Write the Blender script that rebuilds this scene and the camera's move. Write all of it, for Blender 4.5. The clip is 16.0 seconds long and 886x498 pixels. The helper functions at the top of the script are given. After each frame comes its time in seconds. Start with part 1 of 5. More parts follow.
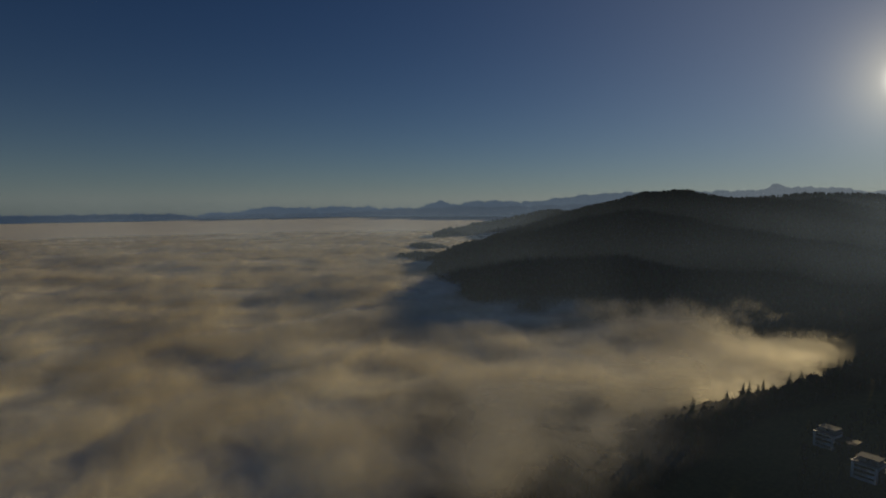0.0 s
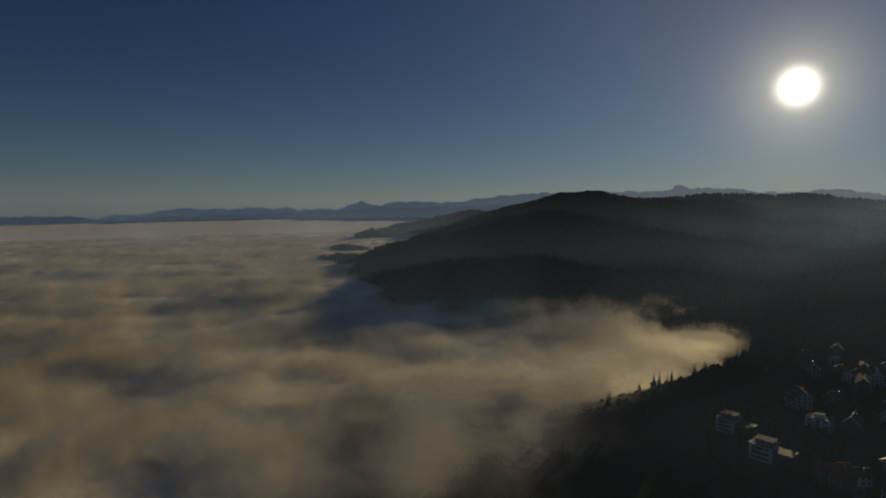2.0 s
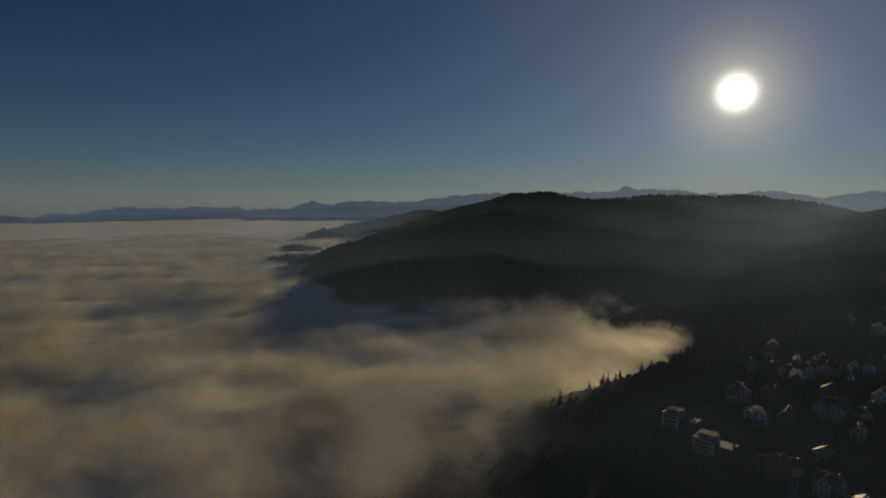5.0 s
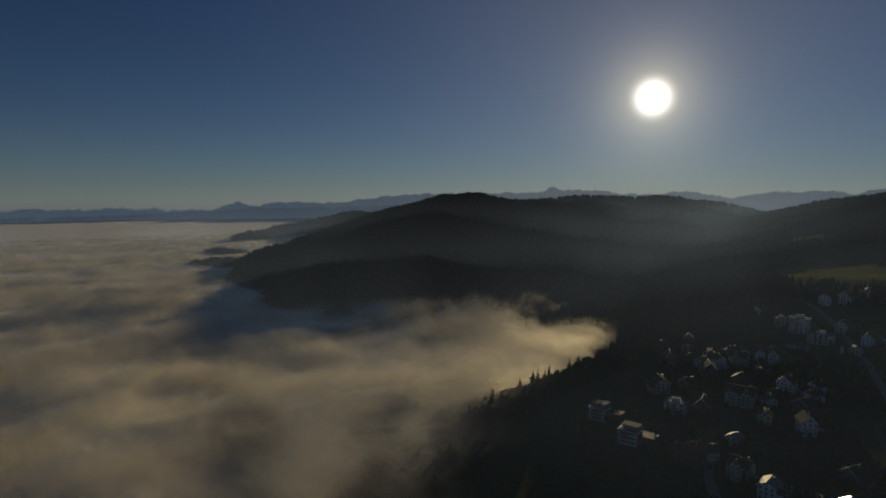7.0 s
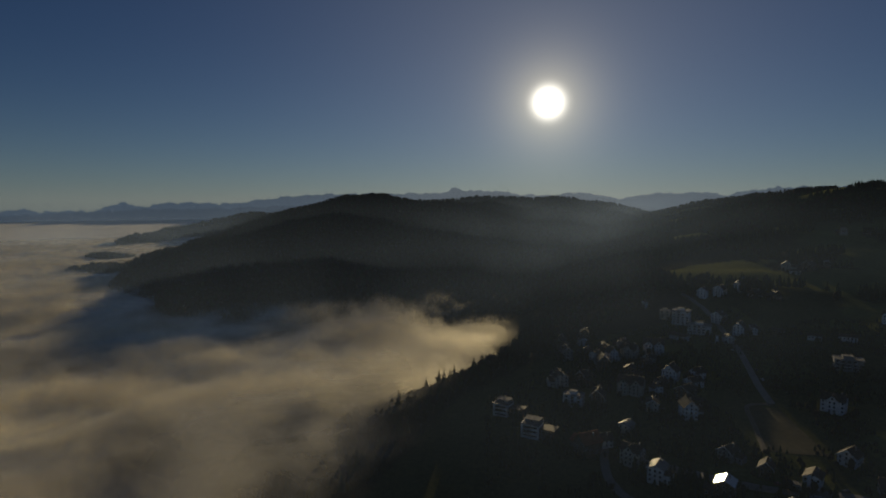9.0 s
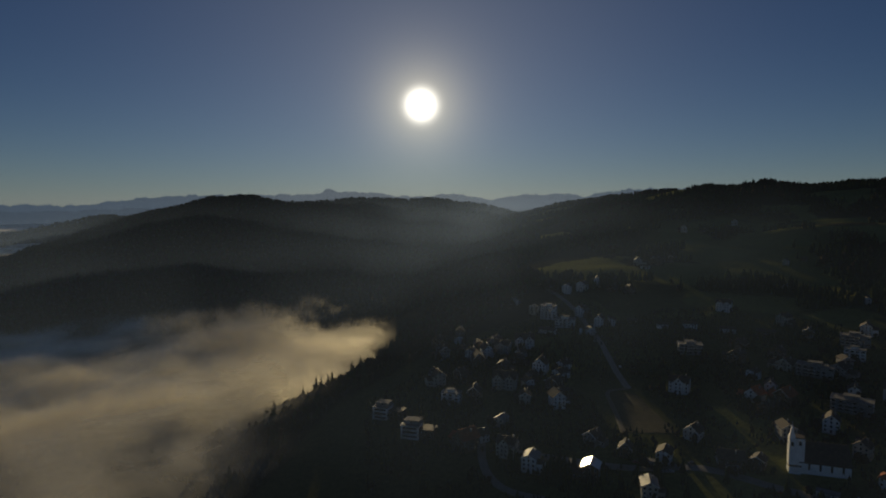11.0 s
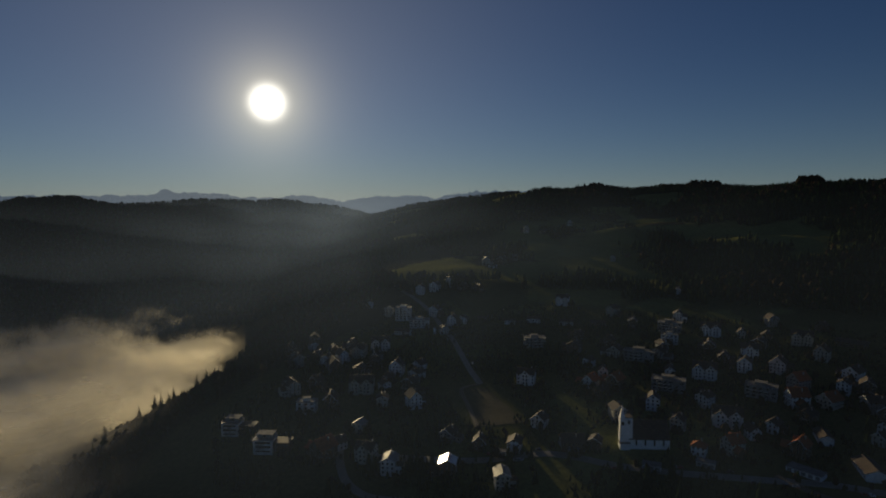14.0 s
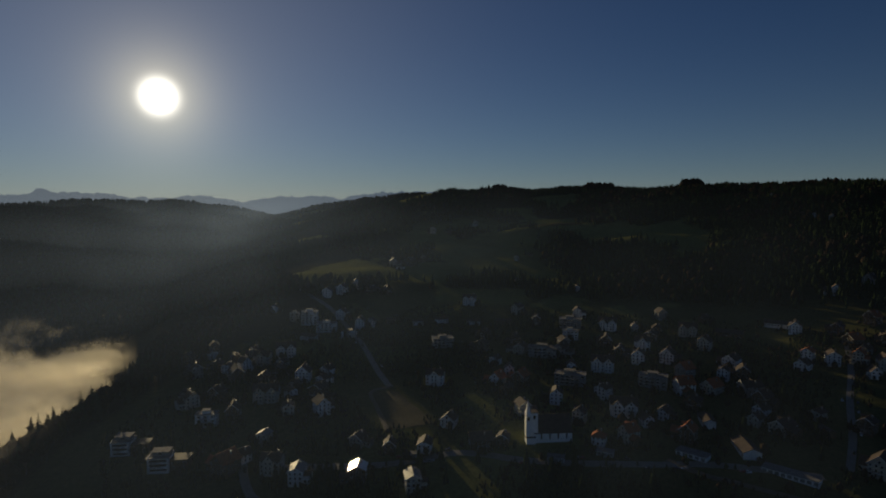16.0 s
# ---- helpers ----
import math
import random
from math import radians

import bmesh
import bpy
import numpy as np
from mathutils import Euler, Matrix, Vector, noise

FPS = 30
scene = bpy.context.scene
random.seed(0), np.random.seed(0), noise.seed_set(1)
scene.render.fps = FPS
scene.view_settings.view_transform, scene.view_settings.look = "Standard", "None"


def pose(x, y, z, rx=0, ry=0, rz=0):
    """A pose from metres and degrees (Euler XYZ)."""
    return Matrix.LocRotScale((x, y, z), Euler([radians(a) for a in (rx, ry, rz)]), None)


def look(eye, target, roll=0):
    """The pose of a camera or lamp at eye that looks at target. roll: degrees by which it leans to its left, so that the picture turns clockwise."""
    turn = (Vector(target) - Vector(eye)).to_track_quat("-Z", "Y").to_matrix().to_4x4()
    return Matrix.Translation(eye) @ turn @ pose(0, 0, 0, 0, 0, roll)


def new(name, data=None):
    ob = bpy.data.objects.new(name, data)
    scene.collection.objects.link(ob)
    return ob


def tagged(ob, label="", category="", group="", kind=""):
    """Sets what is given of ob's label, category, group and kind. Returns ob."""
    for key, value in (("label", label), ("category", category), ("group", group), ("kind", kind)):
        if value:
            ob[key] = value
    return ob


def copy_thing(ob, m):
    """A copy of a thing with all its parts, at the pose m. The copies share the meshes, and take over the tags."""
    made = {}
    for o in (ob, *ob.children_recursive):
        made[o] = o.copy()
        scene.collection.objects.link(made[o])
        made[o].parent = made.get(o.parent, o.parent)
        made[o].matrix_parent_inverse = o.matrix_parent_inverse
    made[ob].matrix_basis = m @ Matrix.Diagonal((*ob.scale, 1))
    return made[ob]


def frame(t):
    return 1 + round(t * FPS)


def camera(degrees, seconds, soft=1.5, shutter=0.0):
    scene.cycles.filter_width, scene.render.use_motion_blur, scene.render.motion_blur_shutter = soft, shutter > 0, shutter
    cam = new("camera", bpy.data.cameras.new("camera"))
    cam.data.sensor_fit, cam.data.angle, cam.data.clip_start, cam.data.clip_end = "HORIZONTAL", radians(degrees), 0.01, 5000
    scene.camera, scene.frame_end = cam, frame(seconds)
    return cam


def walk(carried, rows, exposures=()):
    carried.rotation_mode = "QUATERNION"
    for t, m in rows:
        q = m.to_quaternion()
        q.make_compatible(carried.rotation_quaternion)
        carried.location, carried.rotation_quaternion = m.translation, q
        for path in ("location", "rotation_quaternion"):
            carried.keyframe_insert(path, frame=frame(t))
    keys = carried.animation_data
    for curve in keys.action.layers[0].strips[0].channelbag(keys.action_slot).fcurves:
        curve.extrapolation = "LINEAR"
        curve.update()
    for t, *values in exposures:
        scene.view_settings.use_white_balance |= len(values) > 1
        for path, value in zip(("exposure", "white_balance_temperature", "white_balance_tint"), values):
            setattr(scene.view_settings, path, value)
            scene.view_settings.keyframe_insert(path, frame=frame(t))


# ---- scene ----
EYE_Z = 160.0
cam = camera(73.8, 16.0, soft=1.9)
# seconds, heading clockwise, pitch, lean, and the drift from the start
TURN = (
    (0.0, 0.00, -4.79, -0.05, 0.0, 0.0, 0.0), (0.5, 1.66, -4.81, 0.02, -0.3, -0.0, 0.4), (1.0, 3.62, -4.78, -0.01, -0.7, -0.0, 0.9),
    (1.5, 5.69, -4.72, -0.13, -1.0, -0.0, 1.3), (2.0, 7.60, -4.75, -0.18, -1.3, -0.1, 1.8), (2.5, 8.77, -4.76, -0.08, -1.6, -0.1, 2.2),
    (3.0, 9.49, -4.83, 0.07, -2.0, -0.1, 2.7), (5.5, 13.44, -4.76, -0.01, -2.7, -0.8, 4.0), (6.0, 15.05, -4.75, -0.06, -2.9, -0.9, 4.2),
    (6.5, 16.84, -4.77, -0.04, -2.9, -0.8, 4.5), (7.0, 18.91, -4.74, -0.04, -2.9, -0.6, 4.8), (7.5, 21.00, -4.75, 0.01, -2.9, -0.5, 5.1),
    (8.0, 23.23, -4.72, -0.02, -2.9, -0.3, 5.4), (8.5, 25.54, -4.73, -0.02, -2.9, -0.1, 5.7), (9.0, 28.22, -4.71, -0.01, -3.0, 0.0, 6.0),
    (11.5, 43.37, -4.58, -0.11, -2.8, 1.6, 7.3), (12.0, 46.42, -4.55, -0.09, -2.8, 2.0, 7.6), (12.5, 49.15, -4.56, -0.09, -2.8, 2.1, 7.8),
    (13.0, 51.12, -4.53, -0.10, -2.8, 2.3, 8.0), (13.5, 52.73, -4.52, -0.08, -2.8, 2.5, 8.2), (14.0, 54.50, -4.49, -0.06, -2.8, 2.7, 8.5),
    (14.5, 56.65, -4.47, -0.03, -2.6, 3.0, 8.7), (15.0, 59.18, -4.43, -0.06, -2.4, 3.4, 9.0), (15.5, 61.48, -4.43, -0.06, -2.1, 3.8, 9.2),
    (16.0, 63.55, -4.44, 0.00, -1.9, 4.2, 9.5),
)
walk(cam, [(t, pose(x, y, EYE_Z + z, 90 + p, 0, -h) @ pose(0, 0, 0, 0, 0, r)) for t, h, p, r, x, y, z in TURN],
     exposures=((0.0, 0.10), (0.5, 0.08), (1.2, 0.0), (2.0, -0.08), (5.5, -0.08), (9.0, -0.02), (12.5, 0.08), (16.0, 0.18)))

# ---- sun and sky ----
SUN_AZ, SUN_EL = 38.2, 9.1          # clockwise from +Y, above the horizon
_a, _e = radians(SUN_AZ), radians(SUN_EL)
TO_SUN = Vector((math.sin(_a) * math.cos(_e), math.cos(_a) * math.cos(_e), math.sin(_e)))
sun_data = bpy.data.lights.new("sun", "SUN")
sun_data.energy, sun_data.angle, sun_data.color = 2.7, radians(0.6), (1.0, 0.79, 0.44)
sun_lamp = new("sun", sun_data)
sun_lamp.matrix_world = look((0, 0, 900), Vector((0, 0, 900)) - TO_SUN)

world = bpy.data.worlds.new("sky")
scene.world = world
world.use_nodes = True
wt = world.node_tree
wt.nodes.clear()


def link_nodes(tree, kind, **sockets):
    """A node of that kind with its inputs set or linked; keys i0, i1 ... name sockets by number."""
    n = tree.nodes.new(kind)
    for key, value in sockets.items():
        if key == "operation":
            n.operation = value
        elif key == "blend_type":
            n.blend_type = value
        elif key == "data_type":
            n.data_type = value
        elif key == "attribute_name":
            n.attribute_name = value
        if key in ("operation", "blend_type", "data_type", "attribute_name"):
            continue
        sock = n.inputs[int(key[1:])] if key[0] == "i" and key[1:].isdigit() else n.inputs[key]
        if isinstance(value, bpy.types.NodeSocket):
            tree.links.new(value, sock)
        else:
            sock.default_value = value
    return n


sky = wt.nodes.new("ShaderNodeTexSky")
sky.sky_type, sky.sun_disc = "NISHITA", False
sky.sun_elevation, sky.sun_rotation = radians(SUN_EL), radians(SUN_AZ)
sky.altitude, sky.air_density, sky.dust_density, sky.ozone_density = 900, 1.0, 0.0, 4.0
SKY_STRENGTH = 0.0215
sky_bg = link_nodes(wt, "ShaderNodeBackground", Color=link_nodes(wt, "ShaderNodeMix", data_type="RGBA", blend_type="MULTIPLY", i0=1.0, i6=sky.outputs[0], i7=(0.745, 0.835, 1.06, 1)).outputs[2], Strength=SKY_STRENGTH)
# the sun's own disc and the bright ring of air round it
way = wt.nodes.new("ShaderNodeTexCoord").outputs["Generated"]
dot = link_nodes(wt, "ShaderNodeVectorMath", operation="DOT_PRODUCT", i0=way, i1=TO_SUN).outputs["Value"]
off = link_nodes(wt, "ShaderNodeMath", operation="ARCCOSINE", i0=link_nodes(wt, "ShaderNodeMath", operation="MINIMUM", i0=dot, i1=1.0).outputs[0]).outputs[0]
deg = link_nodes(wt, "ShaderNodeMath", operation="MULTIPLY", i0=off, i1=57.2958).outputs[0]


def fall(scale, power, gain):
    q = link_nodes(wt, "ShaderNodeMath", operation="POWER", i0=link_nodes(wt, "ShaderNodeMath", operation="DIVIDE", i0=deg, i1=scale).outputs[0], i1=power).outputs[0]
    ex = link_nodes(wt, "ShaderNodeMath", operation="EXPONENT", i0=link_nodes(wt, "ShaderNodeMath", operation="MULTIPLY", i0=q, i1=-1.0).outputs[0]).outputs[0]
    return link_nodes(wt, "ShaderNodeMath", operation="MULTIPLY", i0=ex, i1=gain).outputs[0]


disc = link_nodes(wt, "ShaderNodeBackground", Color=(1.0, 0.96, 0.86, 1), Strength=fall(1.36, 2.8, 1.9))
ring = link_nodes(wt, "ShaderNodeBackground", Color=(1.0, 0.85, 0.52, 1), Strength=fall(2.7, 1.15, 0.6))
wide = link_nodes(wt, "ShaderNodeBackground", Color=(0.95, 0.88, 0.74, 1), Strength=fall(18.0, 1.3, 0.121))
add = link_nodes(wt, "ShaderNodeAddShader", i0=disc.outputs[0], i1=ring.outputs[0])
add2 = link_nodes(wt, "ShaderNodeAddShader", i0=add.outputs[0], i1=wide.outputs[0])
# bright low air all round the horizon
up = link_nodes(wt, "ShaderNodeSeparateXYZ", i0=way).outputs["Z"]
low = link_nodes(wt, "ShaderNodeMath", operation="EXPONENT", i0=link_nodes(wt, "ShaderNodeMath", operation="MULTIPLY", i0=link_nodes(wt, "ShaderNodeMath", operation="ABSOLUTE", i0=up).outputs[0], i1=-11.0).outputs[0]).outputs[0]
air = link_nodes(wt, "ShaderNodeBackground", Color=(0.80, 0.98, 1.0, 1), Strength=link_nodes(wt, "ShaderNodeMath", operation="MULTIPLY", i0=low, i1=0.075).outputs[0])
add2 = link_nodes(wt, "ShaderNodeAddShader", i0=add2.outputs[0], i1=air.outputs[0])
add3 = link_nodes(wt, "ShaderNodeAddShader", i0=add2.outputs[0], i1=sky_bg.outputs[0])
wt.links.new(add3.outputs[0], wt.nodes.new("ShaderNodeOutputWorld").inputs["Surface"])
scene.cycles.transparent_max_bounces = 64      # the haze and fog stand in many thin sheets

# ---- materials ----
def material(name, rough=0.8, metal=0.0, spec=0.3):
    m = bpy.data.materials.new(name)
    m.use_nodes = True
    b = m.node_tree.nodes["Principled BSDF"]
    b.inputs["Roughness"].default_value, b.inputs["Metallic"].default_value = rough, metal
    b.inputs["Specular IOR Level"].default_value = spec
    return m, m.node_tree, b


def mottled(name, dark, light, size, rough=0.85, metal=0.0, spec=0.3, fine=6.0, bump=0.0, by_object=0.0):
    """Two scales of noise between two colours, at sizes in metres, with a little relief; by_object lets each piece differ."""
    m, t, b = material(name, rough, metal, spec)
    pos = t.nodes.new("ShaderNodeNewGeometry").outputs["Position"]
    big = link_nodes(t, "ShaderNodeTexNoise", Vector=pos, Scale=1.0 / size, Detail=4.0, Roughness=0.6)
    small = link_nodes(t, "ShaderNodeTexNoise", Vector=pos, Scale=fine / size, Detail=3.0, Roughness=0.6)
    both = link_nodes(t, "ShaderNodeMath", operation="ADD", i0=big.outputs[0], i1=small.outputs[0]).outputs[0]
    both = link_nodes(t, "ShaderNodeMath", operation="MULTIPLY_ADD", i0=both, i1=1.6, i2=-1.1).outputs[0]
    if by_object:
        rnd = t.nodes.new("ShaderNodeObjectInfo").outputs["Random"]
        both = link_nodes(t, "ShaderNodeMath", operation="MULTIPLY_ADD", i0=rnd, i1=by_object, i2=both).outputs[0]
    mix = link_nodes(t, "ShaderNodeMix", data_type="RGBA", i0=both, i6=(*dark, 1), i7=(*light, 1))
    t.links.new(mix.outputs[2], b.inputs["Base Color"])
    if bump:
        bp = link_nodes(t, "ShaderNodeBump", Strength=0.6, Distance=bump, Height=small.outputs[0])
        t.links.new(bp.outputs[0], b.inputs["Normal"])
    return m


def ground_material():
    """Winter meadow and forest floor, told apart by the land cover stored on the sheet."""
    m, t, b = material("meadow_and_forest_floor", 1.0, 0, 0.0)
    pos = t.nodes.new("ShaderNodeNewGeometry").outputs["Position"]
    big = link_nodes(t, "ShaderNodeTexNoise", Vector=pos, Scale=0.012, Detail=5.0).outputs[0]
    fine = link_nodes(t, "ShaderNodeTexNoise", Vector=pos, Scale=0.35, Detail=4.0).outputs[0]
    v = link_nodes(t, "ShaderNodeMath", operation="ADD", i0=big, i1=fine).outputs[0]
    v = link_nodes(t, "ShaderNodeMath", operation="MULTIPLY_ADD", i0=v, i1=1.5, i2=-1.0).outputs[0]
    grass = link_nodes(t, "ShaderNodeMix", data_type="RGBA", i0=v, i6=(0.080, 0.090, 0.026, 1), i7=(0.200, 0.195, 0.060, 1)).outputs[2]
    floor = link_nodes(t, "ShaderNodeMix", data_type="RGBA", i0=v, i6=(0.018, 0.019, 0.012, 1), i7=(0.045, 0.040, 0.024, 1)).outputs[2]
    cover = link_nodes(t, "ShaderNodeAttribute", attribute_name="meadow").outputs["Fac"]
    t.links.new(link_nodes(t, "ShaderNodeMix", data_type="RGBA", i0=cover, i6=floor, i7=grass).outputs[2], b.inputs["Base Color"])
    t.links.new(link_nodes(t, "ShaderNodeBump", Strength=0.4, Distance=0.15, Height=fine).outputs[0], b.inputs["Normal"])
    return m


def fog_material(name, shell, relief, wisps):
    """Fog droplets: light is thrown back and let through. The shells thin out upwards where the billows end."""
    m = bpy.data.materials.new(name)
    m.use_nodes = True
    t = m.node_tree
    t.nodes.clear()
    pos = t.nodes.new("ShaderNodeNewGeometry").outputs["Position"]
    squash = link_nodes(t, "ShaderNodeVectorMath", operation="MULTIPLY", i0=pos, i1=(1.0, 1.0, 1.0)).outputs[0]
    curl = link_nodes(t, "ShaderNodeTexNoise", Vector=squash, Scale=1 / 70.0, Detail=6.0, Roughness=0.55, Distortion=0.9).outputs[0]
    lump = link_nodes(t, "ShaderNodeTexNoise", Vector=squash, Scale=1 / 210.0, Detail=3.0, Roughness=0.5, Distortion=0.4).outputs[0]
    wisp = link_nodes(t, "ShaderNodeTexNoise", Vector=squash, Scale=1 / 22.0, Detail=4.0, Roughness=0.55, Distortion=1.2).outputs[0]
    n = link_nodes(t, "ShaderNodeMath", operation="ADD", i0=curl, i1=lump).outputs[0]
    n = link_nodes(t, "ShaderNodeMath", operation="MULTIPLY_ADD", i0=wisp, i1=wisps, i2=link_nodes(t, "ShaderNodeMath", operation="ADD", i0=n, i1=-0.5 * wisps).outputs[0]).outputs[0]
    n = link_nodes(t, "ShaderNodeMath", operation="MULTIPLY_ADD", i0=n, i1=FOG_CONTRAST, i2=0.5 - FOG_CONTRAST).outputs[0]
    depth = link_nodes(t, "ShaderNodeAttribute", attribute_name="depth").outputs["Fac"]
    lift = link_nodes(t, "ShaderNodeAttribute", attribute_name="lift").outputs["Fac"]
    a = link_nodes(t, "ShaderNodeMath", operation="SUBTRACT", i0=n, i1=lift).outputs[0]
    ramp = t.nodes.new("ShaderNodeMapRange")
    ramp.interpolation_type = "SMOOTHSTEP"
    t.links.new(a, ramp.inputs["Value"])
    ramp.inputs["From Min"].default_value, ramp.inputs["From Max"].default_value = -0.04, 0.5
    ramp.inputs["To Min"].default_value, ramp.inputs["To Max"].default_value = (0.0, FOG_SHELL_SHARE) if shell else (0.75, 1.0)
    d = link_nodes(t, "ShaderNodeMath", operation="MULTIPLY", i0=ramp.outputs[0], i1=depth).outputs[0]
    white = link_nodes(t, "ShaderNodeMix", data_type="RGBA", i0=curl, i6=(0.90, 0.85, 0.72, 1), i7=(0.96, 0.92, 0.80, 1)).outputs[2]
    tilt = link_nodes(t, "ShaderNodeBump", Strength=relief, Distance=30.0, Height=n).outputs[0]
    dif = link_nodes(t, "ShaderNodeBsdfDiffuse", Color=white, Normal=tilt)
    tra = link_nodes(t, "ShaderNodeBsdfTranslucent", Color=white, Normal=tilt)
    body = link_nodes(t, "ShaderNodeMixShader", i0=0.45 if shell else 0.0, i1=dif.outputs[0], i2=tra.outputs[0])
    # droplets throw most of the light onward
    onward = link_nodes(t, "ShaderNodeBsdfAnisotropic", Color=white, Roughness=0.62, Normal=tilt)
    body = link_nodes(t, "ShaderNodeMixShader", i0=0.36, i1=body.outputs[0], i2=onward.outputs[0])
    clear = t.nodes.new("ShaderNodeBsdfTransparent")
    out = link_nodes(t, "ShaderNodeMixShader", i0=d, i1=clear.outputs[0], i2=body.outputs[0])
    t.links.new(out.outputs[0], t.nodes.new("ShaderNodeOutputMaterial").inputs["Surface"])
    return m


FOG_CONTRAST, FOG_SHELL_SHARE, FOG_SHELLS = 1.1, 0.25, 18


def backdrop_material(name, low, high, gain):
    """Far ranges glow: tens of kilometres of bright air are put into their colour."""
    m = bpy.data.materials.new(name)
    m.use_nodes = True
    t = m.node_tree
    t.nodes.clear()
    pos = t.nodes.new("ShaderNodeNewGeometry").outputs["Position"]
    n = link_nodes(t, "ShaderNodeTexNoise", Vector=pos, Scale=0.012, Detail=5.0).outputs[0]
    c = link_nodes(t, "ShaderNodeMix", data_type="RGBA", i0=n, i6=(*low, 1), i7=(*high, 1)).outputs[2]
    # the glow is paled towards the sun, imitating brighter air there
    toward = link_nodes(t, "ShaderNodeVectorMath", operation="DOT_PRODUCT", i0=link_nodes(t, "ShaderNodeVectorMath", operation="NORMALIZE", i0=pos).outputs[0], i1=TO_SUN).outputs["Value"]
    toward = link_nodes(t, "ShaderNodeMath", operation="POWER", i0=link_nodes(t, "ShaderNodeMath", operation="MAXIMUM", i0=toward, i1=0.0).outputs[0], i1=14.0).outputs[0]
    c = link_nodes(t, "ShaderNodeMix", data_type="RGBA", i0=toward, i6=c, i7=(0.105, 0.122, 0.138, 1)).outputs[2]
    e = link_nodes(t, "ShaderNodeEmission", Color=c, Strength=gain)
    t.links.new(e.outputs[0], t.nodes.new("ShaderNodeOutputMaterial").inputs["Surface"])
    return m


def haze_material():
    """Stands in for thin morning haze: nearly clear, it scatters a little of the sunlight that crosses it."""
    m = bpy.data.materials.new("morning_haze")
    m.use_nodes = True
    t = m.node_tree
    t.nodes.clear()
    pos = t.nodes.new("ShaderNodeNewGeometry").outputs["Position"]
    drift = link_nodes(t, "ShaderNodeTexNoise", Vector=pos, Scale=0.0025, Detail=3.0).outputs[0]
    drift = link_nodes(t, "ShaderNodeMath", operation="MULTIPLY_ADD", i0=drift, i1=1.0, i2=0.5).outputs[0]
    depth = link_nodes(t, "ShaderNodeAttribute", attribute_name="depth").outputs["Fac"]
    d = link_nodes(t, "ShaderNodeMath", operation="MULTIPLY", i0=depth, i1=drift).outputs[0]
    # blue is put into the colour so that the sunlit veil draws cool
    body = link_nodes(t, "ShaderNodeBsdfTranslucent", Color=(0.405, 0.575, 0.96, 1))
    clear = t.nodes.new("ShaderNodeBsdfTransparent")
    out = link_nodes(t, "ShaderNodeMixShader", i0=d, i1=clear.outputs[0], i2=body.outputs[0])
    t.links.new(out.outputs[0], t.nodes.new("ShaderNodeOutputMaterial").inputs["Surface"])
    return m

# ---- the lie of the land ----
def lattice_noise(x, y, seed=0):
    """Smooth noise in the plane, about -1 to 1."""
    xi, yi = np.floor(x).astype(np.int64), np.floor(y).astype(np.int64)
    fx, fy = x - xi, y - yi

    def corner(i, j):
        h = ((xi + i) * 374761393 + (yi + j) * 668265263 + seed * 974711) & 0xFFFFFFFF
        h = ((h ^ (h >> 13)) * 1274126177) & 0xFFFFFFFF
        a = ((h ^ (h >> 16)) & 0xFFFF) / 65536.0 * 2 * np.pi
        return np.cos(a) * (fx - i) + np.sin(a) * (fy - j)

    u, v = fx * fx * fx * (fx * (fx * 6 - 15) + 10), fy * fy * fy * (fy * (fy * 6 - 15) + 10)
    a, b = corner(0, 0) * (1 - u) + corner(1, 0) * u, corner(0, 1) * (1 - u) + corner(1, 1) * u
    return 1.5 * (a * (1 - v) + b * v)


def fractal(x, y, size, octaves=4, seed=0, gain=0.5):
    total, amp = 0.0, 1.0
    for k in range(octaves):
        total = total + amp * lattice_noise(x / size + 17.3 * k, y / size - 9.1 * k, seed + k)
        size, amp = size * 0.5, amp * gain
    return total


def step(lo, hi, v):
    q = np.clip((v - lo) / (hi - lo), 0, 1)
    return q * q * (3 - 2 * q)


def polar(az, dist):
    return dist * math.sin(radians(az)), dist * math.cos(radians(az))


